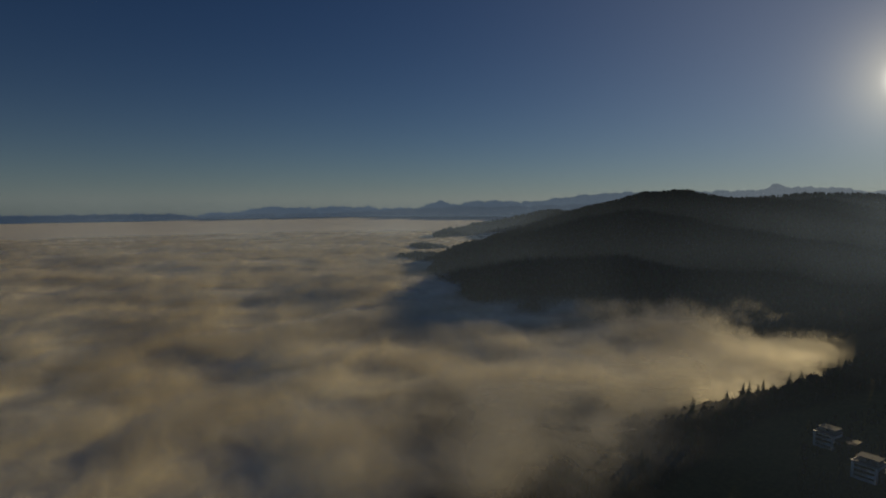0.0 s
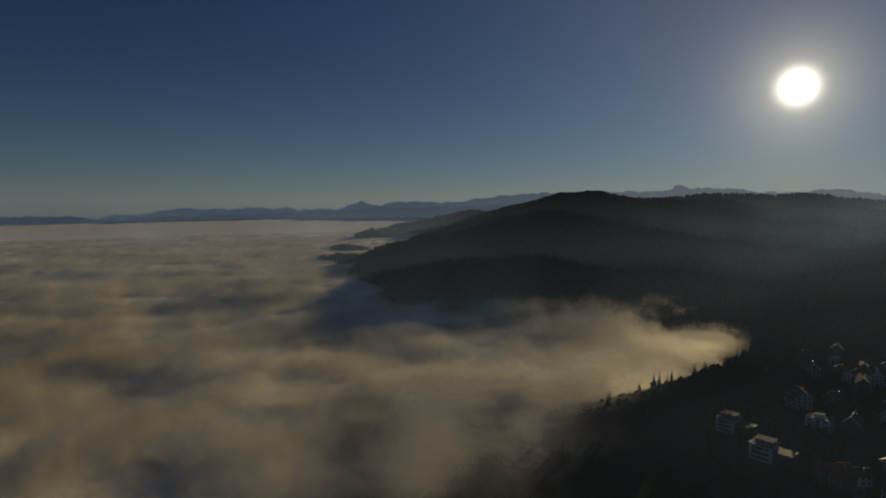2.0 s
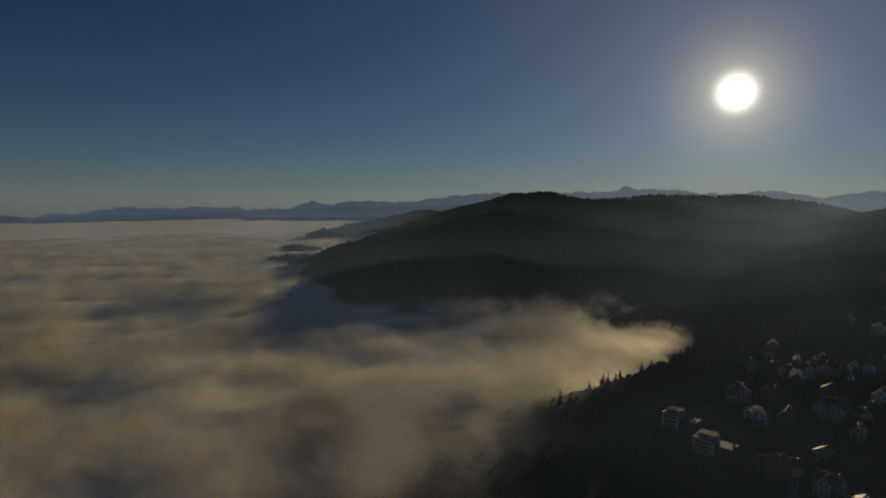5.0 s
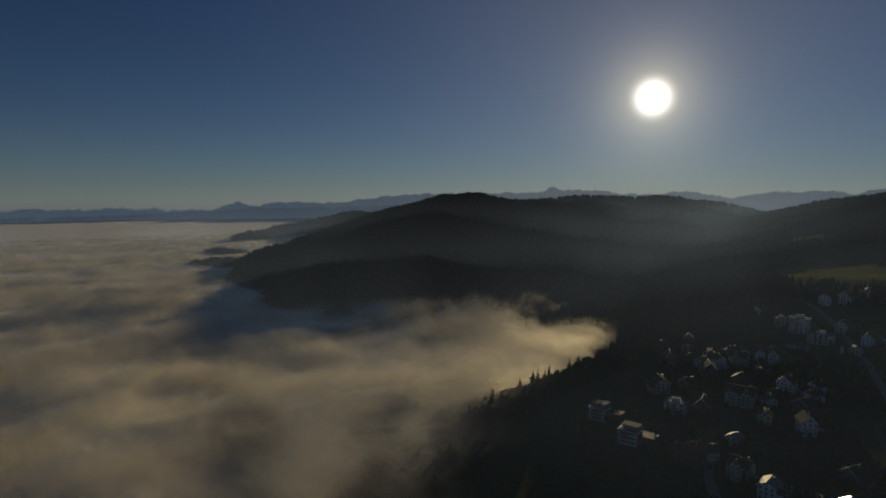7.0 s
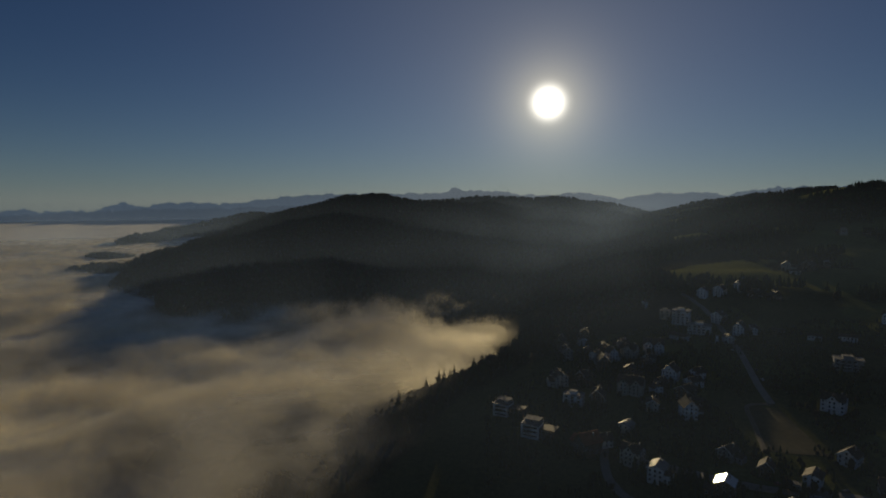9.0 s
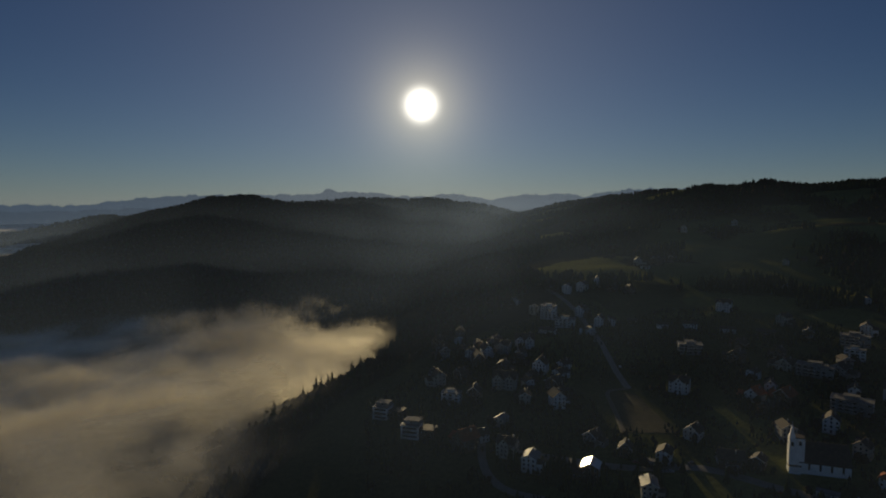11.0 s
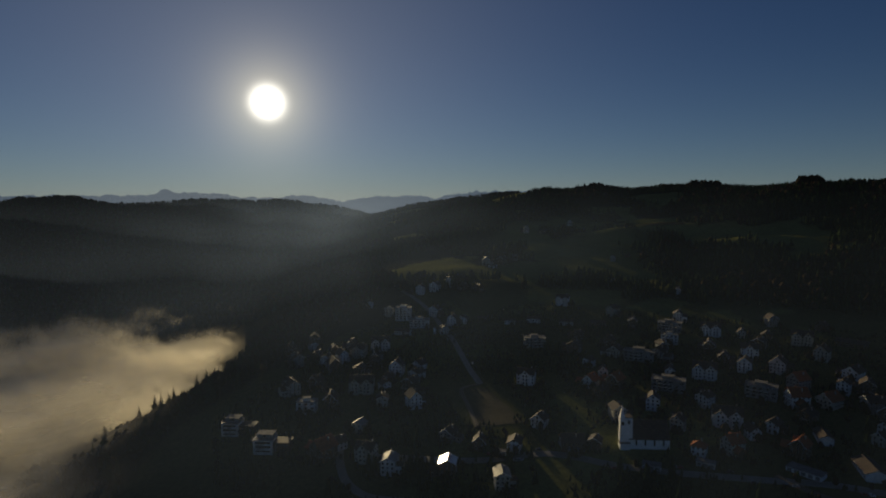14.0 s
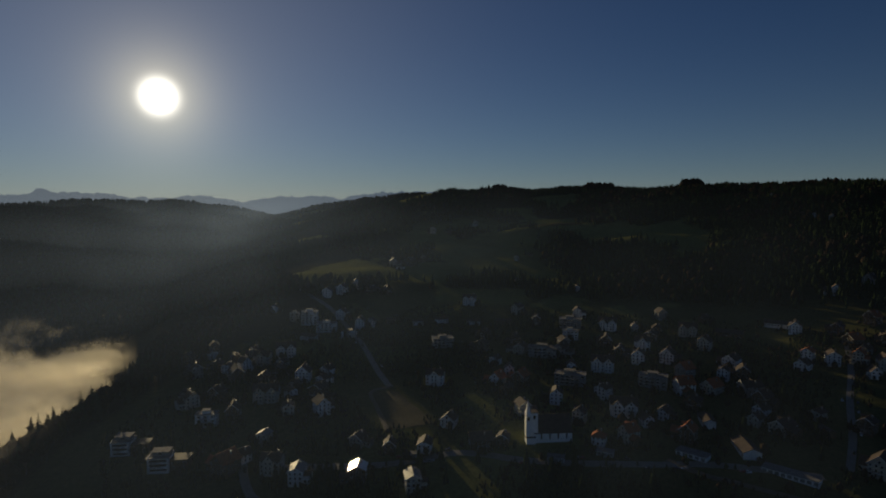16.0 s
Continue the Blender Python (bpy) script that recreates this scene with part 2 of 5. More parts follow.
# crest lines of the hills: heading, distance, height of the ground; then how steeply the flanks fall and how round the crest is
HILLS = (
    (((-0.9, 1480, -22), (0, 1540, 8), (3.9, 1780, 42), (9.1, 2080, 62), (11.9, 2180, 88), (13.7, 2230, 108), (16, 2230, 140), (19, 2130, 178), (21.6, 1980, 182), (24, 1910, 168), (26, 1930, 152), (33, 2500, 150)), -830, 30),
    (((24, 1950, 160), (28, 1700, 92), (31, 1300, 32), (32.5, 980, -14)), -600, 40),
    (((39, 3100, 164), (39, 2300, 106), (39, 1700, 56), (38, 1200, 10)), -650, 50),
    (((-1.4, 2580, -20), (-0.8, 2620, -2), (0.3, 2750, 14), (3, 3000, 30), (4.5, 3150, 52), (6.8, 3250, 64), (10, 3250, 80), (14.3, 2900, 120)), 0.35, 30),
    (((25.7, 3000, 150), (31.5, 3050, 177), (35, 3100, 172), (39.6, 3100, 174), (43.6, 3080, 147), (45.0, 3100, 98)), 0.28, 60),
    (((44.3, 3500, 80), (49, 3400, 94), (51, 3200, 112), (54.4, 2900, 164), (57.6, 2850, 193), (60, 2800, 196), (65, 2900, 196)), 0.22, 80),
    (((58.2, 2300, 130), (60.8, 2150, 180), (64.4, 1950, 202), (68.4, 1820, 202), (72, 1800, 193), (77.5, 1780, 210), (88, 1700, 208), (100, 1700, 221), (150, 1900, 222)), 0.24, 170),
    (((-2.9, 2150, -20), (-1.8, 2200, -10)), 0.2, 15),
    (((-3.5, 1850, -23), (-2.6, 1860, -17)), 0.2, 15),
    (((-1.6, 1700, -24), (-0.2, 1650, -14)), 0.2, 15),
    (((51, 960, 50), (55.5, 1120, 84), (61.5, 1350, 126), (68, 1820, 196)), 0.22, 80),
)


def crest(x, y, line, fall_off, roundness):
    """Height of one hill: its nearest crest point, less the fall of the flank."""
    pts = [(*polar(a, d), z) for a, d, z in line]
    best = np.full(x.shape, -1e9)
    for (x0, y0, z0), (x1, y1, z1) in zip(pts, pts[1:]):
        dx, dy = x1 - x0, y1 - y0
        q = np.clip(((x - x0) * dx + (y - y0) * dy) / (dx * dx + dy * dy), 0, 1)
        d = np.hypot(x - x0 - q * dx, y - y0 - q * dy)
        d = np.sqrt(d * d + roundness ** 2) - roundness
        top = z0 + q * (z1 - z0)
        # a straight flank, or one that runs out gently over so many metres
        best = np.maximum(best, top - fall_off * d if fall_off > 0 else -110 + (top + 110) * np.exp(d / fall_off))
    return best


def rim(along):
    """Where the village terrace breaks off towards the fog, across the line that runs along it."""
    return -208 + 0.42 * np.clip(along - 440, 0, 345)


def ground_z(x, y):
    x, y = np.asarray(x, float), np.asarray(y, float)
    along, inland = 0.79 * x + 0.61 * y, 0.61 * x - 0.79 * y
    edge = rim(along) + 12 * fractal(x, y, 140, 2, 5)
    over = np.maximum(0, edge - inland)
    terrace = 0.10 * (np.clip(along, -400, 1000) - 390) + 0.02 * np.clip(inland, -400, 900) - (0.28 + 0.34 * step(380, 540, along)) * over - 0.0006 * np.minimum(over, 500) ** 2
    # the valley floor climbs from under the fog to the pass
    side = step(22, 38, np.degrees(np.arctan2(x, y))) * step(-60, 300, along)
    floor_z = -150 + side * (125 * step(720, 1250, along) + 100 * step(1150, 3300, along))
    parts = [terrace, floor_z]
    # the ridge above the village falls steeply to the side valley
    beside = np.maximum(0, -0.695 * (x - 330) + 0.719 * (y - 480))
    # the opposite hill ends in a headland
    out = np.maximum(0, -0.012 * y - x) * 0.6
    d, az = np.hypot(x, y), np.degrees(np.arctan2(x, y))
    out = out + 0.2 * np.maximum(0, d - 20 - np.interp(az, (-1, 0, 3.9, 9.1, 12), (1480, 1540, 1780, 2080, 2200))) * step(14, 8, az)
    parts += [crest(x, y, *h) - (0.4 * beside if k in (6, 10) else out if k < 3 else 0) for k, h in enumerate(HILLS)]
    soft = 9.0
    top = np.max(parts, axis=0)
    z = top + soft * np.log(sum(np.exp((q - top) / soft) for q in parts))
    away = step(500, 1300, d)
    # waves added to the slope above the village to catch thin strips of sun
    benches = step(61, 66, az) * step(96, 82, az) * step(1080, 1160, d) * step(1560, 1420, d)
    z = z + 3.6 * benches * np.sin(d / 21 + 1.8 * lattice_noise(x / 170, y / 170, 191) + 0.06 * az)
    # shoulders tilted towards the sun so that it lights their grass
    for mx, my, size, lean in ((780, 545, 190, 0.05), (645, 330, 50, 0.10), (1290, 350, 150, 0.08), (1250, 500, 110, 0.05), (1000, 570, 90, 0.03)):
        z = z - lean * (0.61 * (x - mx) + 0.776 * (y - my)) * np.exp(-(((x - mx) ** 2 + (y - my) ** 2) / size ** 2) ** 2)
    # spurs and gullies on the wooded flanks
    flank = step(46, 40, az) * step(130, 60, z) * step(800, 1000, d)
    z = z + flank * (20 * np.abs(fractal(x, y, 330, 3, 71)) - 8)
    return z + away * (16 * fractal(x, y, 420, 3, 11) - 6) + 2.0 * fractal(x, y, 90, 3, 21) * step(200, 700, np.hypot(x, y))


def fog_z(x, y):
    """The top of the sea of fog, its swells and the billows of the tongue that drifts up the valley."""
    d = np.hypot(x, y)
    az = np.degrees(np.arctan2(x, y))
    tongue = step(4, 16, az) * step(44, 34, az) * step(1150, 800, d) * step(430, 560, d)
    near = step(-290, -205, 0.61 * x - 0.79 * y) * step(900, 500, d) * step(17, 26, az)
    mist = step(22, 14, az) * step(640, 470, d)
    z = -29 + 24 * (d / 4850) + 36 * (1 - 0.6 * step(-6, -30, az)) * (d / 4850) ** 3 + 4 * tongue - 16 * near + 8 * mist
    # fog heaped up before the headland to lift its top out of the hill's shadow
    z = z + 18 * step(4, -2, az) * step(-17, -8, az) * np.exp(-((d - 1270) / 200) ** 2)
    swell = 5 * fractal(x * 0.8 + 0.3 * y, y, 620, 2, 31) + 1.5 * fractal(x + 0.3 * y, y * 0.8, 190, 2, 41)
    puffs = 5.0 * fractal(x, y, 190, 2, 61)
    return z + swell * step(4700, 2600, d) + puffs * step(3200, 1200, d)


# open meadows on the slopes, by their corners
MEADOWS = (
    ((669, 616), (757, 632), (895, 624), (818, 520), (840, 459), (737, 445), (704, 492), (677, 555)),
    ((999, 621), (1066, 538), (990, 506), (957, 577)),
    ((1235, 565), (1232, 434), (1270, 430), (1282, 560)),
    ((1262, 430), (1290, 252), (1332, 257), (1310, 432)),
    ((1162, 361), (1202, 261), (1232, 265), (1195, 368)),
    ((1405, 566), (1390, 462), (1440, 460), (1460, 565)),
    ((652, 350), (672, 305), (634, 308), (616, 350)),
    ((585, 440), (566, 405), (592, 392), (608, 428)),
    ((1093, 830), (1150, 890), (1090, 940), (1040, 880)),
)


def inside(x, y, corners):
    """Even-odd test for points in a polygon."""
    odd = np.zeros(x.shape, bool)
    for (x0, y0), (x1, y1) in zip(corners, corners[1:] + corners[:1]):
        if y0 != y1:
            odd ^= ((y0 > y) != (y1 > y)) & (x < (x1 - x0) * (y - y0) / (y1 - y0) + x0)
    return odd


def meadow_cover(x, y):
    """1 on open grass, 0 under trees."""
    d, az = np.hypot(x, y), np.degrees(np.arctan2(x, y))
    inland = 0.61 * x - 0.79 * y
    n = fractal(x, y, 260, 3, 81) + 0.3 * fractal(x, y, 60, 2, 82)
    hills = step(0.40, 0.52, n) * step(46, 50, az)
    along = 0.79 * x + 0.61 * y
    terrace = 0.5 * step(14, 26, inland - rim(along) - 40 * step(600, 700, along)) * (0.5 + 0.5 * step(860, 740, d)) * step(1050, 900, d)
    # pasture on the shaded slope above the upper houses, with copses left in it
    pasture = step(58, 61, az) * step(76, 70, az + 4 * n) * step(730, 780, d) * step(1480, 1380, d + 90 * n + 9 * np.maximum(az - 72, 0)) * step(0.42, 0.30, fractal(x, y, 150, 3, 181))
    out = np.maximum(np.maximum(hills, terrace), pasture)
    wx, wy = x + 9 * fractal(x, y, 45, 2, 201), y + 9 * fractal(x, y, 45, 2, 202)
    for corners in MEADOWS:
        out = np.maximum(out, inside(wx, wy, corners))
    return np.clip(out, 0, 1)


def sheet(name, radii, headings, height, material_, keep=None, fields=()):
    """A fan-shaped sheet round the viewpoint, from heights; fields are stored on its points."""
    rr, aa = np.meshgrid(radii, np.radians(headings), indexing="ij")
    x, y = rr * np.sin(aa), rr * np.cos(aa)
    z = height(x, y)
    n, k = rr.shape
    idx = np.arange(n * k).reshape(n, k)
    quads = np.stack([idx[:-1, :-1], idx[:-1, 1:], idx[1:, 1:], idx[1:, :-1]], -1).reshape(-1, 4)[:, ::-1]
    verts = np.stack([x, y, z], -1).reshape(-1, 3)
    if keep is not None:
        good = keep(x, y, z).reshape(-1)
        quads = quads[good[quads].any(1)]
        used = np.unique(quads)
        back = np.zeros(n * k, int)
        back[used] = np.arange(len(used))
        quads, verts = back[quads], verts[used]
    me = bpy.data.meshes.new(name)
    me.from_pydata(verts.tolist(), [], quads.tolist())
    for key, f in fields:
        at = me.attributes.new(key, "FLOAT", "POINT")
        at.data.foreach_set("value", np.asarray(f(verts[:, 0], verts[:, 1], verts[:, 2]), np.float32))
    me.polygons.foreach_set("use_smooth", np.ones(len(me.polygons), bool))
    me.materials.append(material_)
    return new(name, me)


VIEW_FAN = np.concatenate([np.arange(-48, 104, 0.3), np.arange(104, 312.1, 4.0)])
ground = tagged(sheet("ground", np.concatenate([[0.01], np.geomspace(40, 4900, 380)]), VIEW_FAN, ground_z, ground_material(),
                      fields=(("meadow", lambda x, y, z: meadow_cover(x, y)),)),
                "rolling hills of winter meadow and forest floor under a low sun", "ground", kind="structure")


def fog_rise(x, y):
    """How high the billows stand over the fog's floor: tall plumes where it climbs out of the valley."""
    d, az = np.hypot(x, y), np.degrees(np.arctan2(x, y))
    shore = np.exp(-((d - 930) / 190) ** 2) * step(8, 16, az) * step(42, 36, az)
    return 24 + 30 * shore - 20 * step(1200, 2800, d)


def fog_layer(name, lift, mat, radii, headings):
    def depth(x, y, z):
        d, az = np.hypot(x, y), np.degrees(np.arctan2(x, y))
        ragged = 14 * fractal(x, y, 70, 4, 91)
        # close by one looks down through thin mist to the dark slope
        mist = step(-14, 3, az) * step(640, 420, d) * (0.84 + 0.5 * fractal(x, y, 110, 3, 171))
        return step(0, 20, z - ground_z(x, y) + 0.6 * ragged) * np.clip(1 - mist, 0.12, 1)
    return tagged(sheet(name, radii, headings, lambda x, y: fog_z(x, y) + lift * fog_rise(x, y), mat,
                        keep=lambda x, y, z: depth(x, y, z) > 0.004, fields=(("depth", depth), ("lift", lambda x, y, z: 0 * x + lift))),
                  "sea of pale fog filling the valley below the hills", "fog", kind="stuff")


FOG_FAN = np.concatenate([np.arange(-48, 50, 0.4), np.arange(50, 312.1, 6.0)])
fog_layer("sea_of_fog", 0.0, fog_material("fog_body", False, 0.1, 0.3), np.concatenate([np.geomspace(60, 270, 10), np.geomspace(285, 4880, 240)]), FOG_FAN)
# billows: thin layers over one another, each with less fog in it
fog_billow = fog_material("fog_billow", True, 0.14, 0.5)
fog_thin = fog_material("fog_thin", True, 0.0, 0.15)
for k in range(1, FOG_SHELLS + 1):
    fog_layer("fog_bank", k / FOG_SHELLS, fog_billow, np.geomspace(235, 3100, 110), np.arange(-46, 48, 0.7))


# thin mist that trails over the treetops of the near slope
def slope_mist(lift):
    def depth(x, y, z):
        d, az = np.hypot(x, y), np.degrees(np.arctan2(x, y))
        inland = 0.61 * x - 0.79 * y - rim(0.79 * x + 0.61 * y)
        return 1.7 * step(-2, 5, az) * step(31, 21, az) * step(-190, -130, inland) * step(38, -40, inland + 35 * fractal(x, y, 60, 3, 177)) * step(260, 330, d) * step(720, 560, d)
    return tagged(sheet("slope_mist", np.geomspace(255, 730, 60), np.arange(-3, 39, 0.5), lambda x, y: np.maximum(ground_z(x, y) + 14, 0) + 26 * lift, fog_thin,
                        keep=lambda x, y, z: depth(x, y, z) > 0.004, fields=(("depth", depth), ("lift", lambda x, y, z: 0 * x + 0.1 + 0.3 * lift))),
                  "thin golden mist trailing over the near treetops", "fog", kind="stuff")


for k in range(4):
    slope_mist(k / 3)


# ---- morning haze ----
HAZE = haze_material()
# curved veils added for haze; the nearest ones lift the village's dark tones
for dist, share in ((160, 0.019), (310, 0.019), (540, 0.019), (830, 0.028), (1180, 0.046), (1600, 0.064), (2100, 0.075), (2750, 0.080)):
    az = np.arange(-50, 108, 0.8)
    zs = np.linspace(-140, 260, 41)
    aa, zz = np.meshgrid(np.radians(az), zs)
    bow = dist * (1 + 0.10 * fractal(np.degrees(aa) / 22, aa * 0 + dist, 1.0, 2, 151))
    v = np.stack([bow * np.sin(aa), bow * np.cos(aa), zz], -1).reshape(-1, 3)
    idx = np.arange(len(v)).reshape(zz.shape)
    f = np.stack([idx[:-1, :-1], idx[:-1, 1:], idx[1:, 1:], idx[1:, :-1]], -1).reshape(-1, 4)
    # raised near the sun's heading to imitate its glow, lowered to either side
    deg_az = np.degrees(aa).reshape(-1)
    sunward_gain = (1 + 2.0 * np.exp(-((deg_az - 50) / 14) ** 2) if dist > 700 else 1.1 + (1.4 * np.exp(-((deg_az - 46) / 10) ** 2) if dist > 500 else 0)) * (1 - (0.6 if dist > 700 else 0.4) * step(70, 88, deg_az)) * (1 - 0.15 * step(36, 22, deg_az) if dist < 2000 else 1)
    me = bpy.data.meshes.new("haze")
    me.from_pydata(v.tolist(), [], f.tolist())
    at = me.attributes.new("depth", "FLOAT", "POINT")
    at.data.foreach_set("value", (share * sunward_gain * step(230, -30, v[:, 2]) * step(0, 70, v[:, 2] - ground_z(v[:, 0], v[:, 1]))).astype(np.float32))
    me.polygons.foreach_set("use_smooth", np.ones(len(me.polygons), bool))
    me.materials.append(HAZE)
    tagged(new("haze", me), "thin bluish sheet standing in for morning haze over the valleys", "haze", kind="stuff")


# ---- far ranges ----
def range_profile(points, az):
    return np.interp(az, [q[0] for q in points], [q[1] for q in points])


def far_range(name, dist, points, foot, jag, seed, mat, label):
    az = np.arange(-60, 80, 0.05)
    el = range_profile(points, az) + jag * sum(0.7 ** k * (0.3 - np.abs(lattice_noise(az / (1.3 * 0.5 ** k) + 7.7 * k, az * 0 + 0.37, seed + k))) for k in range(5))
    rows = []
    for k, s in enumerate((0.0, 0.3, 0.55, 0.75, 0.9, 1.0)):
        e = foot + (el - foot) * s
        d = dist - 260 * (1 - s) + 60 * fractal(az * 3, az * 0 + k, 2.0, 3, seed + 7) * (1 - s)
        rows.append(np.stack([d * np.sin(np.radians(az)), d * np.cos(np.radians(az)), EYE_Z + d * np.tan(np.radians(e))], -1))
    back = rows[-1].copy()
    back[:, :2] *= 1.006
    back[:, 2] -= 60
    rows.append(back)
    verts = np.concatenate(rows)
    n = len(az)
    idx = np.arange(len(verts)).reshape(-1, n)
    quads = np.stack([idx[:-1, :-1], idx[:-1, 1:], idx[1:, 1:], idx[1:, :-1]], -1).reshape(-1, 4)
    me = bpy.data.meshes.new(name)
    me.from_pydata(verts.tolist(), [], quads.tolist())
    me.materials.append(mat)
    return tagged(new(name, me), label, "mountains", kind="structure")


ALPS = ((-60, -1.3), (-33.2, -1.27), (-26.8, -1.23), (-25.6, -1.34), (-24.8, -1.25), (-23.5, -1.56), (-21.2, -1.15), (-19.4, -1.21), (-17, -0.67), (-16, -0.63), (-14.6, -0.79),
        (-8.6, -0.65), (-7.2, -0.61), (-6.5, -0.84), (-4.4, -0.73), (-3, -0.83), (-1.8, -0.65), (-0.4, -0.09), (0.8, -0.43), (1.9, -0.38), (3.4, -0.09), (5.5, -0.15),
        (8.1, -0.2), (9.6, -0.2), (10.8, 0.11), (12.6, 0.37), (17.2, 0.64), (23, 0.75), (25.5, 0.78), (27.8, 0.79), (28.6, 0.98), (29.2, 1.25), (30.4, 1),
        (33, 0.98), (35.1, 0.71), (37, 0.58), (41.5, 0.8), (43.4, 0.51), (44.9, 0.25), (46.9, 0.57), (49.1, 0.84), (49.9, 0.58), (51.2, 0.79), (53.6, 0.58),
        (57.6, 1.18), (60.5, 1.2), (82, 0.8))
FOOTHILLS = ((-60, -1.2), (-31, -1.25), (-24.5, -1.2), (-22.5, -1.6), (-17.5, -1.35), (-10, -1.25), (-4, -0.95), (2, -0.7), (6, -0.65), (12, -0.5), (20, -0.4), (51, -0.5), (82, -0.2))
# both backdrops glow by themselves, with the haze in their colour
far_range("far_mountains", 4860, ALPS, -3.0, 0.24, 3, backdrop_material("far_mountain_haze_glow", (0.034, 0.054, 0.084), (0.042, 0.063, 0.094), 1.0),
          "jagged mountain range on the horizon, haze put into its pale blue glow")
far_range("far_foothills", 4780, FOOTHILLS, -3.0, 0.16, 13, backdrop_material("foothill_haze_glow", (0.022, 0.037, 0.060), (0.028, 0.043, 0.067), 1.0),
          "long foothills behind the fog, haze put into their blue-grey glow")

# ---- building kit ----
class Shape:
    """Gathers solids into one mesh; each face may take its own material slot."""

    def __init__(self):
        self.v, self.f, self.m = [], [], []

    def add(self, verts, faces, slot=0):
        k = len(self.v)
        self.v += [tuple(q) for q in verts]
        self.f += [tuple(i + k for i in f) for f in faces]
        self.m += [slot] * len(faces)
        return self

    def box(self, x0, x1, y0, y1, z0, z1, slot=0):
        v = [(x, y, z) for z in (z0, z1) for x, y in ((x0, y0), (x1, y0), (x1, y1), (x0, y1))]
        return self.add(v, [(3, 2, 1, 0), (4, 5, 6, 7), (0, 1, 5, 4), (1, 2, 6, 5), (2, 3, 7, 6), (3, 0, 4, 7)], slot)

    def prism(self, outline, axis, a0, a1, slot=0):
        """An outline in the plane across an axis ('x' or 'y'), drawn out from a0 to a1."""
        put = (lambda p, q, a: (a, p, q)) if axis == "x" else (lambda p, q, a: (p, a, q))
        n = len(outline)
        v = [put(p, q, a) for a in (a0, a1) for p, q in outline]
        f = [tuple(range(n)), tuple(range(2 * n - 1, n - 1, -1))]
        f += [(i, i + n, (i + 1) % n + n, (i + 1) % n) for i in range(n)]
        return self.add(v, f, slot)

    def mesh(self, name, *mats):
        me = bpy.data.meshes.new(name)
        me.from_pydata(self.v, [], self.f)
        bm = bmesh.new()
        bm.from_mesh(me)
        bmesh.ops.recalc_face_normals(bm, faces=bm.faces)
        bm.to_mesh(me)
        bm.free()
        me.polygons.foreach_set("material_index", np.array(self.m, np.int32))
        for q in mats:
            me.materials.append(q)
        return me


def part(name, data, parent, label="", at=None):
    ob = new(name, data)
    ob.parent = parent
    if at is not None:
        ob.matrix_basis = at
    return tagged(ob, label) if label else ob


PLASTER = [mottled("white_plaster", (0.36, 0.36, 0.35), (0.72, 0.72, 0.70), 5.0, 0.9, bump=0.01, by_object=0.6),
           mottled("cream_plaster", (0.30, 0.28, 0.23), (0.48, 0.45, 0.37), 5.0, 0.9, bump=0.01, by_object=0.2),
           mottled("grey_plaster", (0.13, 0.13, 0.13), (0.26, 0.26, 0.25), 5.0, 0.9, bump=0.01, by_object=0.2),
           mottled("weathered_boarding", (0.055, 0.035, 0.02), (0.14, 0.09, 0.05), 2.5, 0.85, bump=0.02, by_object=0.2)]
ROOF_DARK = mottled("dark_brown_tiles", (0.030, 0.024, 0.021), (0.085, 0.062, 0.050), 2.2, 0.75, spec=0.12, bump=0.03, by_object=0.3)
ROOF_RED = mottled("orange_clay_tiles", (0.14, 0.048, 0.026), (0.31, 0.11, 0.052), 2.2, 0.85, spec=0.06, bump=0.03, by_object=0.3)
ROOF_METAL = mottled("wet_metal_roofing", (0.30, 0.30, 0.31), (0.46, 0.45, 0.44), 3.0, 0.30, metal=0.9, spec=0.5)
ROOF_DULL = mottled("pale_fibre_roofing", (0.16, 0.15, 0.14), (0.30, 0.28, 0.25), 3.0, 0.6, spec=0.25)
ROOF_FLAT = mottled("gravel_roofing", (0.10, 0.10, 0.10), (0.22, 0.21, 0.20), 3.0, 0.9, spec=0.15)
TRIM = mottled("pale_trim", (0.34, 0.33, 0.31), (0.60, 0.59, 0.56), 1.0, 0.7, by_object=0.4)
BOARD_WHITE = mottled("white_gloss_boards", (0.62, 0.62, 0.60), (0.80, 0.80, 0.78), 1.0, 0.5)
WOOD = mottled("brown_wood", (0.07, 0.04, 0.02), (0.17, 0.10, 0.055), 0.8, 0.8)
GLASS, _gt, _gb = material("window_glass", 0.08, 0.0, 0.6)
_gb.inputs["Base Color"].default_value = (0.012, 0.014, 0.018, 1)
METAL = mottled("zinc", (0.20, 0.20, 0.21), (0.36, 0.36, 0.37), 0.6, 0.62, metal=0.6)


def window_mesh(w, h):
    """One casement: a proud frame round a sunk pane."""
    x, t = w / 2, 0.08
    rings = ((x + t, -t, h + t, 0.05), (x + t, -t, h + t, -0.09), (x, 0, h, -0.09), (x, 0, h, -0.02))
    v = [q for r, z0, z1, y in rings for q in ((-r, y, z0), (r, y, z0), (r, y, z1), (-r, y, z1))]
    s = Shape().add(v, [(4 * k + i, 4 * k + (i + 1) % 4, 4 * k + 4 + (i + 1) % 4, 4 * k + 4 + i) for k in range(3) for i in range(4)])
    s.f.append((12, 13, 14, 15))
    s.m.append(1)
    return s.mesh("window", TRIM, GLASS)


